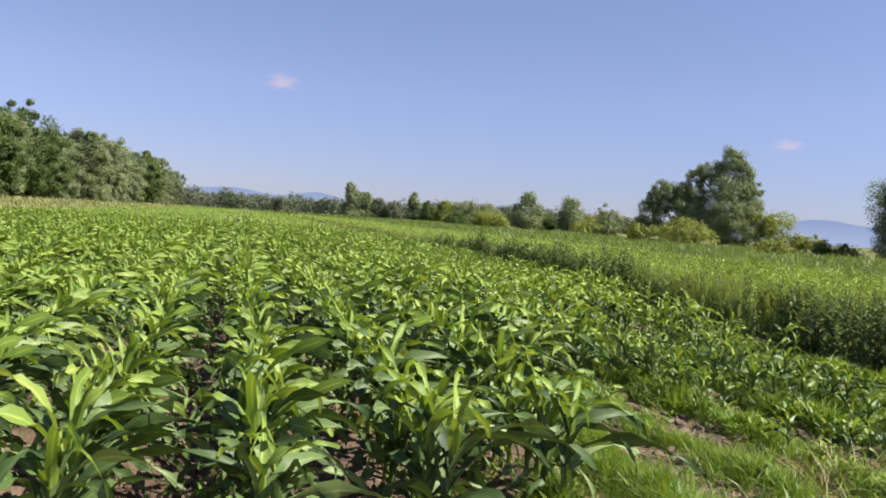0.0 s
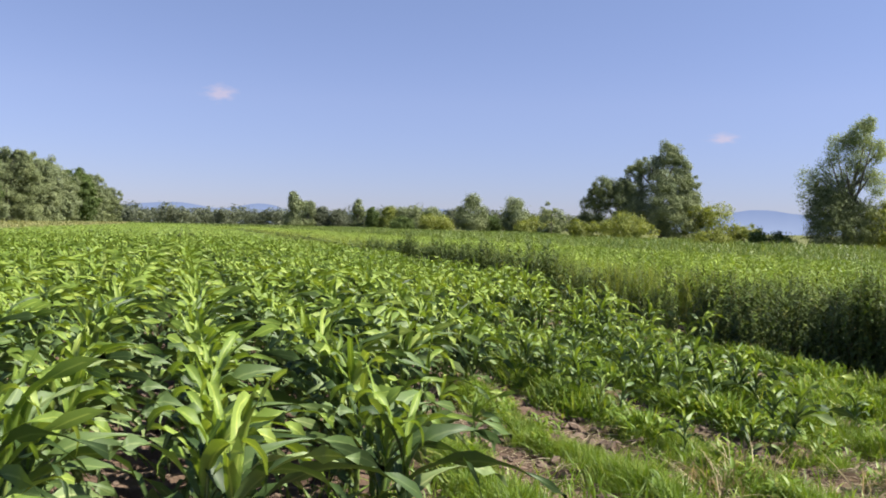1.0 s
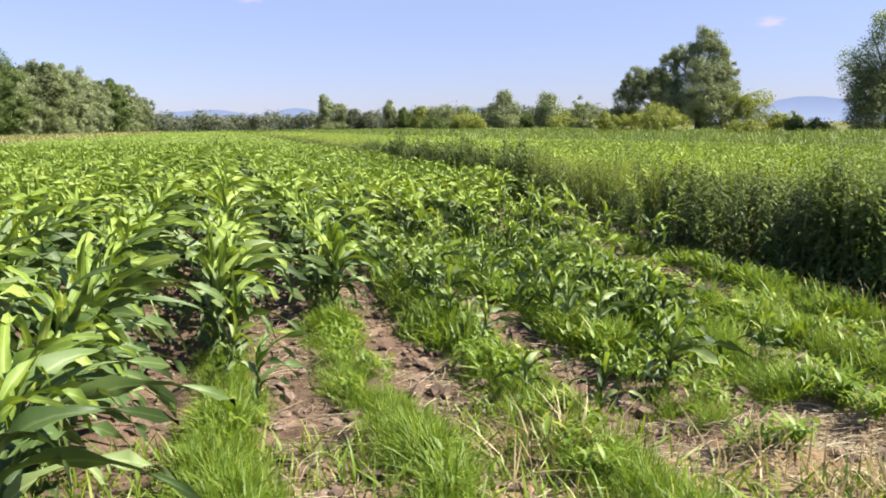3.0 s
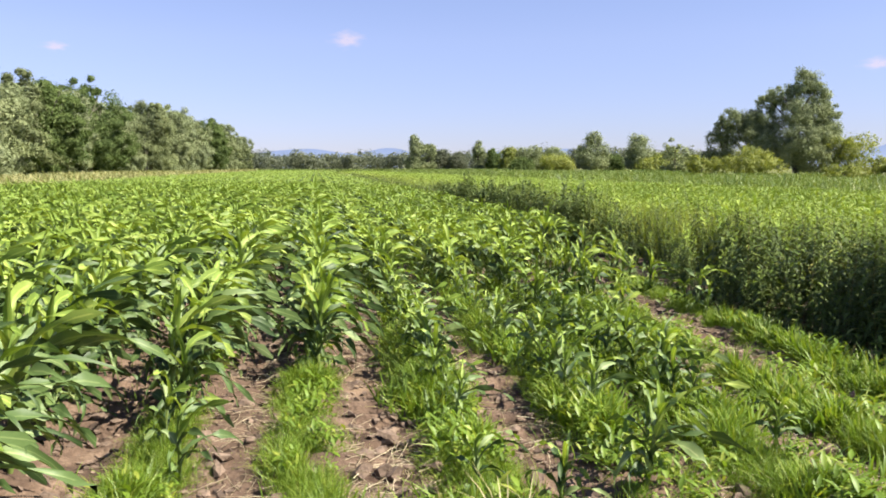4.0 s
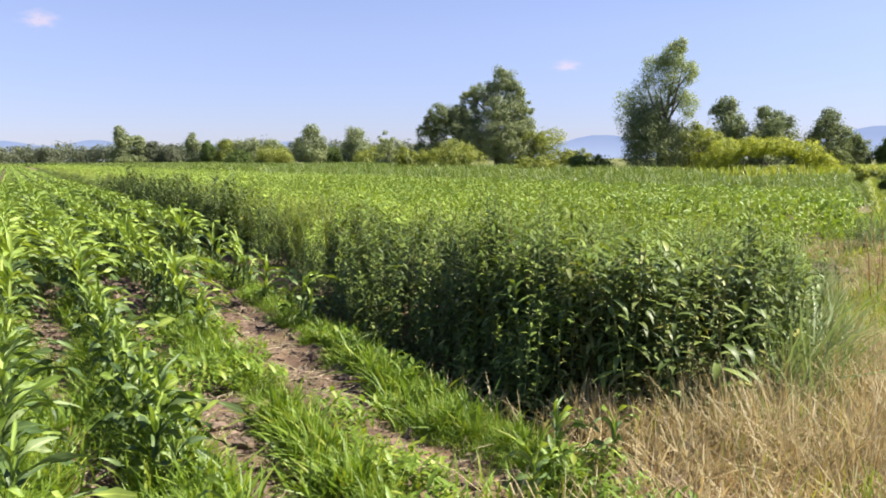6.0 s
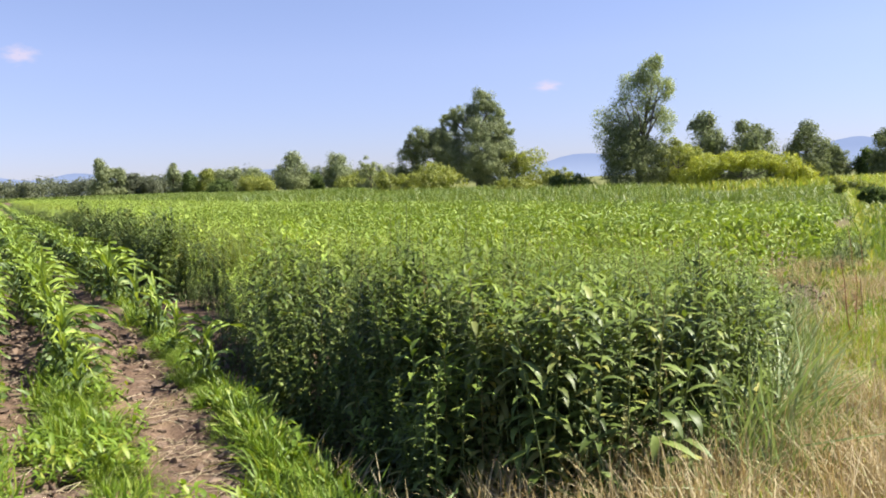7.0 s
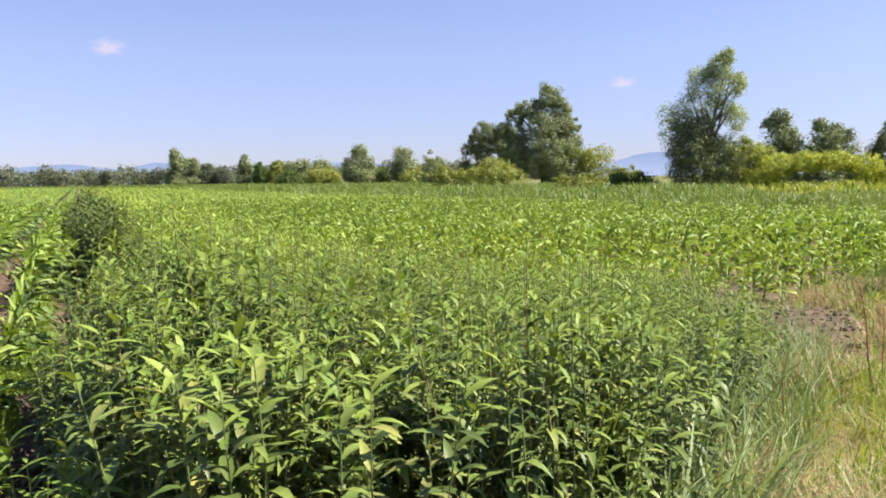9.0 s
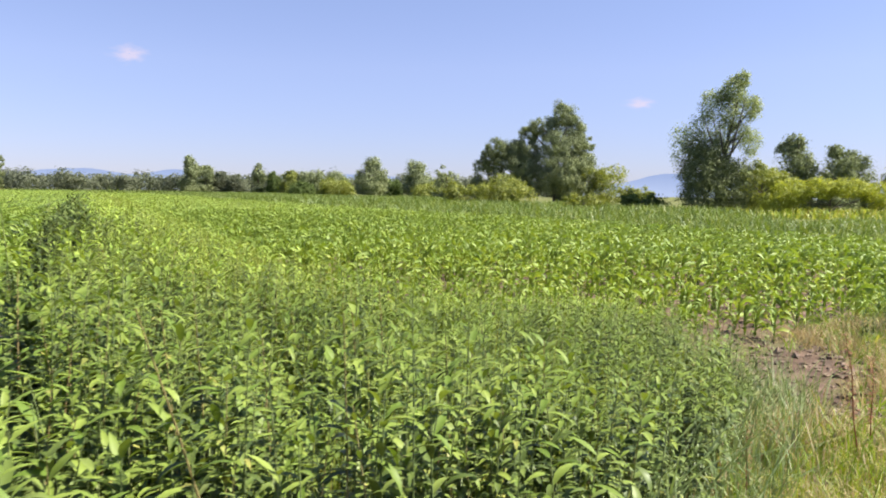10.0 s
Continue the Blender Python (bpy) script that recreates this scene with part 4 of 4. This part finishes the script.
def dome(seed, width, height, low=0.0, n=7, squash=1.0):
    """Uneven masses that fill a rounded crown."""
    r = np.random.default_rng(seed)
    out = [(0, 0, low + (height - low) * 0.45, width * 0.38, width * 0.38 * squash, (height - low) * 0.46, 1.0)]
    for i in range(n):
        w = i * 2.4 + r.normal(0, 0.3)
        z = low + (height - low) * r.uniform(0.18, 0.82)
        k = math.sqrt(max(0.08, 1 - ((z - low) / (height - low) - 0.35) ** 2 / 0.45))
        q = width * 0.33 * k * r.uniform(0.75, 1.05)
        s = width * r.uniform(0.15, 0.24)
        out.append((q * math.cos(w), q * math.sin(w) * squash, z, s, s, min(s * 1.15, (height - low) * 0.3), 0.3))
    for i in range(5):
        w = i * 1.26 + 0.4
        s = width * r.uniform(0.17, 0.24)
        out.append((0.27 * width * math.cos(w), 0.27 * width * math.sin(w) * squash, low + s * 0.75, s, s, s * 0.85, 0.3))
    out.append((r.normal(0, 0.07) * width, 0, height - width * 0.19, width * 0.2, width * 0.2, width * 0.19, 0.35))
    return out


# the great willow and its companions across the second field
tree("large grey-green willow tree with dense rounded crown behind reeds", (80.6, 123.8, 0), 11, 16.6, 0.55, 5.5, 9,
     [(0, 0, 6.92, 5.4, 5.5, 6.39, 1.1), (0.8, 0, 14.80, 2.3, 2.6, 2.77, 0.4), (2.7, -1, 12.78, 2.1, 2.4, 2.34, 0.32), (-2.6, 0, 12.78, 2.2, 2.4, 2.24, 0.32), (-4.9, 0, 11.61, 1.8, 2, 2.13, 0.22), (4.2, -1, 9.80, 1.8, 2.2, 2.34, 0.3), (3.8, -2, 6.39, 2.4, 2.6, 2.98, 0.4),
      (-5, -1, 8.52, 2.1, 2.4, 2.45, 0.3), (-4.5, -2, 4.26, 2.9, 3, 3.73, 0.4), (0.5, -4, 5.32, 3.4, 3, 4.05, 0.5), (0, -3.5, 10.01, 2.4, 2.4, 2.45, 0.36), (2, -3, 3.19, 3.5, 3, 3.19, 0.4), (5.0, -1, 4.6, 2.3, 2.4, 3.8, 0.4), (-6.3, -1, 5.6, 2.2, 2.4, 3.4, 0.35)],
     110000, 0.19, M_WILLOW, name="willow_tree", turn=33, per_clump=150, loose=0.8)
# Grey-green like the willow; the darker leaf colour paints in its shade.
tree("smaller grey-green tree leaning against the large willow, leaves darkened for shade", (74.2, 127.4, 0), 13, 10.6, 0.35, 3.6, 6,
     [(0, 0, 4.91, 4.0, 3.8, 4.69, 0.9), (-2.7, 0, 9.05, 2.2, 2.5, 2.29, 0.4), (-5.0, 0, 4.36, 2.0, 2.5, 3.49, 0.35), (-4.2, -0.5, 7.30, 1.7, 2, 1.96, 0.26), (0.4, 0, 8.28, 2, 2.2, 2.40, 0.3), (-6.2, 0, 2.18, 1.6, 2, 2.18, 0.2), (2.2, -0.5, 6, 2.4, 2.5, 3.4, 0.4), (0.6, -0.5, 9.0, 1.8, 2, 1.7, 0.25)], 42000, 0.2, M_WOODLEAF, turn=30, per_clump=80, loose=0.85)
tree("broad light green willow shrub at the foot of the large willow", (86.2, 118.5, 0), 15, 6.0, 0.2, 3, 5, dome(15, 10.5, 6.3, 0, 9), 9000, 0.25, M_BUSH, name="shrub", category="shrub")
tree("low light green shrub beside the willow", (91.0, 115.0, 0), 16, 3.4, 0.12, 2, 4, dome(16, 6.5, 3.2, 0, 6), 5000, 0.24, M_BUSH, name="shrub", category="shrub")
tree("small grey willow tree beyond the field", (69.0, 144.0, 0), 17, 6.5, 0.2, 2, 4, dome(17, 6.5, 6.8, 0, 6), 6000, 0.25, M_WILLOW)

# the tall open willow nearer by
tall_willow = tree("tall open willow with forked trunk, lower foliage coloured dark for shade", (56.0, 57.4, 0), 21, 11.3, 0.3, 2.2, 11,
     [(-0.5, 0, 5.88, 1.1, 1.2, 1.26, 0.12), (-3.4, 0.3, 5.88, 0.5, 0.6, 1.78, 0.05), (-2.6, 0.2, 6.30, 0.6, 0.7, 1.37, 0.08), (-1.6, 0, 7.35, 0.7, 0.8, 1.05, 0.06),
      (-0.9, 0, 8.93, 0.8, 0.9, 1.58, 0.13), (0.0, 0.4, 9.87, 0.6, 0.7, 0.84, 0.08), (1.1, 0, 10.19, 1.0, 1.1, 1.37, 0.24), (1.6, 0, 11.13, 0.6, 0.7, 0.73, 0.09), (2.4, 0.3, 8.82, 0.8, 0.9, 1.16, 0.14), (0.7, -0.3, 8.29, 0.9, 1.0, 1.26, 0.14),
      (2.5, -0.3, 5.99, 0.8, 1, 1.37, 0.12), (1.5, 0.2, 6.83, 0.9, 0.8, 1.16, 0.1), (0.2, 0.2, 6.93, 0.8, 0.8, 0.95, 0.06)],
     19000, 0.12, M_SALLOW, name="willow_tree", fork=0.4, lean=0.9, turn=42, per_clump=16, loose=1.7)
# Lower and left foliage takes a darker leaf colour in place of its shade.
part("lower_crown", mesh_of("lower_crown", *foliage(29, [(-0.3, 0, 1.8, 3.1, 3.0, 2.0, 1.5), (-1.2, 0, 3.5, 2.2, 2.2, 1.8, 0.9), (1.3, 0, 2.8, 1.9, 2, 1.9, 0.6), (-1.9, 0, 4.6, 1.1, 1.2, 1.3, 0.25), (0.3, -0.5, 3.6, 1.4, 1.4, 1.3, 0.4), (-0.5, 0, 4.8, 1.5, 1.6, 1.4, 0.35), (-1.7, 0, 5.8, 0.9, 1.1, 1.0, 0.16)], 38000, 0.13, 40, 1.3), M_WOODLEAF, False), tall_willow, "lower foliage with shade put into its darker leaf colour")
tree("bright green drooping shrub under the tall willow", (58.7, 55.2, 0), 23, 3.9, 0.12, 1.6, 5, dome(23, 4.6, 4.5, 0, 8), 7000, 0.15, M_BUSH, name="shrub", category="shrub")
tree("wide yellow-green low bush with a dark hollow beneath", (60.2, 49.6, 0), 25, 2.3, 0.1, 3.6, 8,
     [(-2.6, 1.6, 1.8, 1.5, 1.4, 1.25, 0.6), (-0.8, 0.6, 2.25, 1.6, 1.4, 0.85, 0.6), (1.0, -0.7, 2.3, 1.7, 1.4, 0.8, 0.6), (2.8, -2.0, 1.8, 1.5, 1.3, 1.1, 0.55), (4.0, -2.9, 0.9, 1.1, 1.1, 0.9, 0.35), (-3.8, 2.4, 0.9, 0.9, 1, 0.9, 0.3)],
     22000, 0.12, M_GOLDBUSH, name="bush", category="bush", per_clump=26, loose=1.15)
tree("dark low bush beside the tall willow", (50.8, 60.5, 0), 26, 1.7, 0.08, 1.4, 4, dome(26, 4.6, 1.9, 0, 6), 4500, 0.14, M_DEEP, name="bush", category="bush")
tree("dark low bush among the reeds", (46.9, 63.6, 0), 27, 1.5, 0.08, 1.4, 4, dome(27, 4.2, 1.6, 0, 6), 4000, 0.14, M_BUSH, name="bush", category="bush")
for at, seed, h, w, leaf, label in (((69.0, 61.8, 0), 31, 7.5, 4.4, M_WILLOW, "grey willow tree with a pointed top"), ((71.4, 59.0, 0), 33, 6.5, 3.6, M_WILLOW, "slim grey willow tree"),
                                    ((81.0, 65.5, 0), 35, 6.6, 5.2, M_WOODLEAF, "dark round-headed tree behind the yellow bush"), ((85.0, 62.0, 0), 37, 6.7, 5.0, M_WOODLEAF, "dark green tree with an uneven crown"),
                                    ((103.0, 71.5, 0), 39, 4.3, 4.6, M_WOODLEAF, "low dark tree at the meadow's edge"), ((105.5, 68.0, 0), 41, 4.0, 4.0, M_DEEP, "low dark tree in the hedge"), ((98.0, 61.0, 0), 43, 5.9, 4.0, M_WOODLEAF, "upright dark green tree standing alone"),
                                    ((64.5, 60.5, 0), 45, 4.3, 5.0, M_BUSH, "green shrub between the willows")):
    tree(label, at, seed, h, 0.05 + 0.025 * h, w * 0.3, 5, dome(seed, w, h, 0.3, 8), int(6500 + 260 * w * h), 0.2, leaf, "trees beyond the second field", per_clump=34, loose=1.3)
tree("small dark bush standing in the meadow grass", (34.2, 21.4, 0), 47, 0.6, 0.03, 0.4, 3, dome(47, 1.3, 0.75, 0, 5), 900, 0.12, M_DEEP, name="bush", category="bush")
tree("small green bush in the meadow", (45.5, 30.0, 0), 48, 0.7, 0.03, 0.4, 3, dome(48, 2.4, 0.9, 0, 5), 900, 0.16, M_BUSH, name="bush", category="bush")

# rounded bushes in the reeds
tree("rounded light green bush rising from the reeds", (48.2, 81.5, 0), 51, 2.6, 0.1, 1.8, 5, dome(51, 7.4, 3.7, 0, 10), 10000, 0.16, M_BUSH, "bushes in the reeds", "bush", "bush")
tree("small yellow-green bush in the reeds", (44.6, 84.5, 0), 53, 2.0, 0.08, 1.2, 4, dome(53, 4.6, 2.8, 0, 7), 5500, 0.16, M_BUSH, "bushes in the reeds", "bush", "bush")

# the middle distance: single trees and bushes
for at, seed, h, w, leaf, name, label in (((37.3, 281, 0), 61, 12.6, 7.5, M_WILLOW, "tree", "dark tree with a ragged top on the horizon"), ((42.0, 283, 0), 63, 9.6, 7.0, M_WILLOW, "tree", "pale grey-green tree beside a darker one"),
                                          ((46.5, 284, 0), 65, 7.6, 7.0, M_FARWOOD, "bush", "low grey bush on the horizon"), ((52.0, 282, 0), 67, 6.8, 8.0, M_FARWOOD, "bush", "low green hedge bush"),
                                          ((57.5, 272, 0), 69, 10.2, 5.0, M_WILLOW, "tree", "narrow upright dark tree"), ((61.8, 268, 0), 71, 7.9, 5.5, M_DEEP, "tree", "small dark round tree"),
                                          ((64.5, 256, 0), 73, 8.0, 8.0, M_BUSH, "bush", "light green rounded bush"), ((71.0, 255, 0), 75, 8.0, 10.0, M_WILLOW, "bush", "broad grey-green bush on the horizon"), ((78.5, 254, 0), 77, 8.2, 10.5, M_WILLOW, "bush", "broad grey-green bush on the horizon"),
                                          ((69.5, 222, 0), 79, 4.9, 11.0, M_BUSH, "bush", "low yellow-green bush before the trees"), ((62.5, 232, 0), 80, 4.3, 8.0, M_DEEP, "bush", "low dark bush before the trees"),
                                          ((72.6, 200, 0), 81, 9.9, 9.6, M_WILLOW, "tree", "round-headed grey willow standing alone"), ((84.5, 198, 0), 83, 9.8, 9.0, M_WILLOW, "tree", "round-headed willow with a pale crown"),
                                          ((90.0, 192, 0), 85, 5.4, 8.0, M_BUSH, "bush", "green bush at the foot of a willow"), ((80.0, 206, 0), 86, 5.0, 7.0, M_DEEP, "bush", "dark bush between two willows"), ((74.0, 165, 0), 87, 3.6, 9.0, M_BUSH, "bush", "low yellow-green bush in the reeds")):
    tree(label, at, seed, h, 0.06 + 0.03 * h, w * 0.3, 5, dome(seed, w, h, 0.8 if name == "tree" else 0.0, 9), int(5600 + 110 * w * h), 0.33, leaf, "trees on the horizon", name, name, per_clump=30, loose=1.25)

# the wood along the left of the field
wood, heights = [], (15.2, 13.6, 16.2, 14.4, 12.4, 15.6, 11.0, 14.0)
for v in range(8):
    h = heights[v]
    leaf, label = (M_DEEP, "deep green leafy tree at the edge of the wood") if v in (2, 6) else (M_WILLOW if v in (0, 4, 5, 7) else M_WOODLEAF, "tall grey-green willow at the edge of the wood")
    wood.append(tree(label, (0, 0, 0), 120 + 2 * v, h, 0.4, 3.4, 7, dome(140 + v, 12.5 + 1.2 * (v % 3), h, 0.3, 16), 46000, 0.27, leaf, "trees of the wood", per_clump=230, loose=0.8))
placed = set()
order = (2, 0, 5, 3, 7, 1, 6, 0, 2, 5, 1, 3, 7, 0, 4, 1, 6, 5, 0, 7, 3, 1)
for k in range(22):
    f = k / 21
    bx, by = -57 + 31 * f ** 0.8, 84 + 248 * f
    goal = float(np.interp(f, [0, 0.2, 0.3, 0.42, 0.55, 0.8, 1], [17.4, 18.3, 19, 21, 18.2, 17, 16]))
    for back in (0, 1):
        v = order[(k + 5 * back) % 22]
        s = goal / heights[v] * rng.uniform(0.8, 1.06) * (0.94 if back else 1.0)
        wide = s * (0.9 if f > 0.5 else 1.0) * rng.uniform(0.9, 1.1)
        m = Matrix.LocRotScale((bx + rng.normal(0, 1.0) - 9 * back, by + rng.normal(0, 1.5) + 6 * back, 0), Euler((0, 0, rng.uniform(0, 6.28))), (wide, wide, s))
        if v not in placed:
            placed.add(v)
            wood[v].matrix_basis = m
        else:
            copy_thing(wood[v], m).scale = (wide, wide, s)

# far woods across the plain
r_ = np.random.default_rng(77)
blobs = []
for k in range(120):
    a = radians(-9 + 42 * k / 119)
    dist = 560 + 40 * math.sin(k * 0.7)
    hgt = (10.4 + 1.4 * math.sin(k * 0.9) + 1.4 * math.sin(k * 2.3)) * (1 if k < 55 else 1.2)
    blobs.append((dist * math.sin(a), dist * math.cos(a), hgt * 0.48, r_.uniform(5, 8), 7, hgt * 0.5, 1))
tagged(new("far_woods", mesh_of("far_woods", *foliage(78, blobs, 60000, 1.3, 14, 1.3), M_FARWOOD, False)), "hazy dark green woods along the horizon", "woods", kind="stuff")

# reeds, meadow and verge
n = 90000
xs, ys = rng.uniform(22, 58, n), 22 + 215 * rng.random(n) ** 1.5
keep = (xs > 27.9 - 0.03 * np.maximum(0, ys - 25)) & (xs < np.interp(ys, [22, 50, 80, 240], [32, 50, 58, 58])) & (ys > 24 + 0.5 * (xs - 26))
tall = np.interp(xs + 0.42 * ys, [36, 50, 62], [0.5, 0.75, 1.0]) * (1 + 0.14 * wobble(xs * 0.2, ys * 0.14, 74))
sward("reed_bed", "green reeds standing along the far edge of the field", np.stack([xs, ys], -1)[keep], (rng.uniform(0.7, 1.1, n) * tall)[keep], M_REED, 0.95, 0.085, 0.18)
n = 14000
f = rng.random(n)
xs, ys = 42 + 53 * f + rng.normal(0, 2, n), 104 + 106 * f + rng.normal(0, 5, n)
sward("far_reeds", "tall grass and reeds along the far side of the field", np.stack([xs, ys], -1), rng.uniform(0.6, 1.1, n), M_REED, 1.0, 0.22, 0.2)
n = 16000
xs, ys = rng.uniform(-14, 66, n), 239 + 24 * rng.random(n)
sward("field_edge_reeds", "green rank growth closing the far end of the field", np.stack([xs, ys], -1), rng.uniform(0.6, 1.1, n), M_REED, 1.1, 0.3, 0.2)
n = 30000
xs, ys = -13.5 - 26 * rng.random(n) ** 1.3, 25 + 300 * rng.random(n) ** 1.5
sward("verge_grass", "tan dry meadow grass before the wood", np.stack([xs, ys], -1), rng.uniform(0.6, 1.3, n) * np.clip(ys / 90, 0.8, 1.5), M_VERGE, 0.62, 0.1, 0.3)
n = 26000
xs = rng.uniform(15, 95, n)
ys = field2_front(xs) - 0.5 + np.minimum(0, rng.normal(0, 1, n)) * (2 + 0.12 * xs)
sward("meadow_grass", "green and tan meadow grass beyond the headland", np.stack([xs, ys], -1), rng.uniform(0.5, 1.2, n) * np.clip(xs / 30, 0.7, 1.6), M_TALLGRASS, 0.28, 0.035, 0.4)
n = 60000
xs, ys = rng.uniform(17, 62, n), rng.uniform(8, 50, n)
keep = (ys > 0.55 * xs - 3) & ((ys < field2_front(xs) - 0.3) | (xs > 26)) & (ys < 27 + 0.6 * (xs - 26))
sward("wet_meadow", "short green meadow grass beside the second field", np.stack([xs, ys], -1)[keep], rng.uniform(0.5, 1.2, keep.sum()), M_REED, 0.3, 0.05, 0.4)
n = 9000
f = rng.random(n)
xs, ys = 54 + 40 * f + rng.normal(0, 3, n), 52 - 6 * f + rng.normal(0, 4, n)
sward("meadow_edge_grass", "rank meadow grass before the bushes", np.stack([xs, ys], -1), rng.uniform(0.6, 1.2, n), M_TALLGRASS, 0.8, 0.1, 0.3)

# ---- distance ----
az = np.radians(np.linspace(-40, 100, 281))
deg = np.degrees(az)
el = 0.78 + 0.5 * np.exp(-((deg + 1) / 3.0) ** 2) + 0.55 * np.exp(-((deg - 5.2) / 1.8) ** 2) + 0.45 * np.exp(-((deg - 17) / 6) ** 2) + 0.75 * np.exp(-((deg - 38.6) / 2.4) ** 2) + 0.45 * np.exp(-((deg - 43) / 3) ** 2) + 0.95 * np.exp(-((deg - 56) / 2.6) ** 2) + 0.5 * np.exp(-((deg - 62) / 5) ** 2) + 0.05 * wobble(deg * 0.9, deg * 0, 71) + 0.03 * wobble(deg * 2.7, deg * 0, 72)
top = 4100 * np.tan(np.radians(el)) + 1.5
hV = np.concatenate([np.stack([4100 * np.sin(az), 4100 * np.cos(az), 0 * az - 40], -1), np.stack([4100 * np.sin(az), 4100 * np.cos(az), top], -1), np.stack([4190 * np.sin(az), 4190 * np.cos(az), 0 * az - 40], -1)])
q = np.arange(280)
hQ = np.concatenate([np.stack([q, q + 1, q + 282, q + 281], -1), np.stack([q + 281, q + 282, q + 563, q + 562], -1)])
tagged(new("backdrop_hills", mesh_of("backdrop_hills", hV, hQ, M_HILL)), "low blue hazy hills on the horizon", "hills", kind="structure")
for a, e, wd, ht in ((2.35, 8.72, 120, 70), (36.75, 6.3, 105, 48), (-16.2, 7.6, 80, 36)):
    a, e = radians(a), radians(e)
    c = Vector((4000 * math.sin(a) * math.cos(e), 4000 * math.cos(a) * math.cos(e), 4000 * math.sin(e)))
    n = 24
    ring = [(math.cos(6.2832 * k / n), math.sin(6.2832 * k / n), 0) for k in range(n)]
    V = np.concatenate([np.array(ring) * s for s in (0.02, 0.35, 0.7, 1.0)])
    Q = [(i * n + k, i * n + (k + 1) % n, (i + 1) * n + (k + 1) % n, (i + 1) * n + k) for i in range(3) for k in range(n)]
    ob = tagged(new("cloud", mesh_of("cloud", V, np.array(Q), M_CLOUD)), "small thin pinkish-white cloud in the blue sky", "cloud", "clouds", kind="structure")
    ob.matrix_basis = look(c, (0, 0, 0)) @ Matrix.Diagonal((wd, ht, wd, 1))
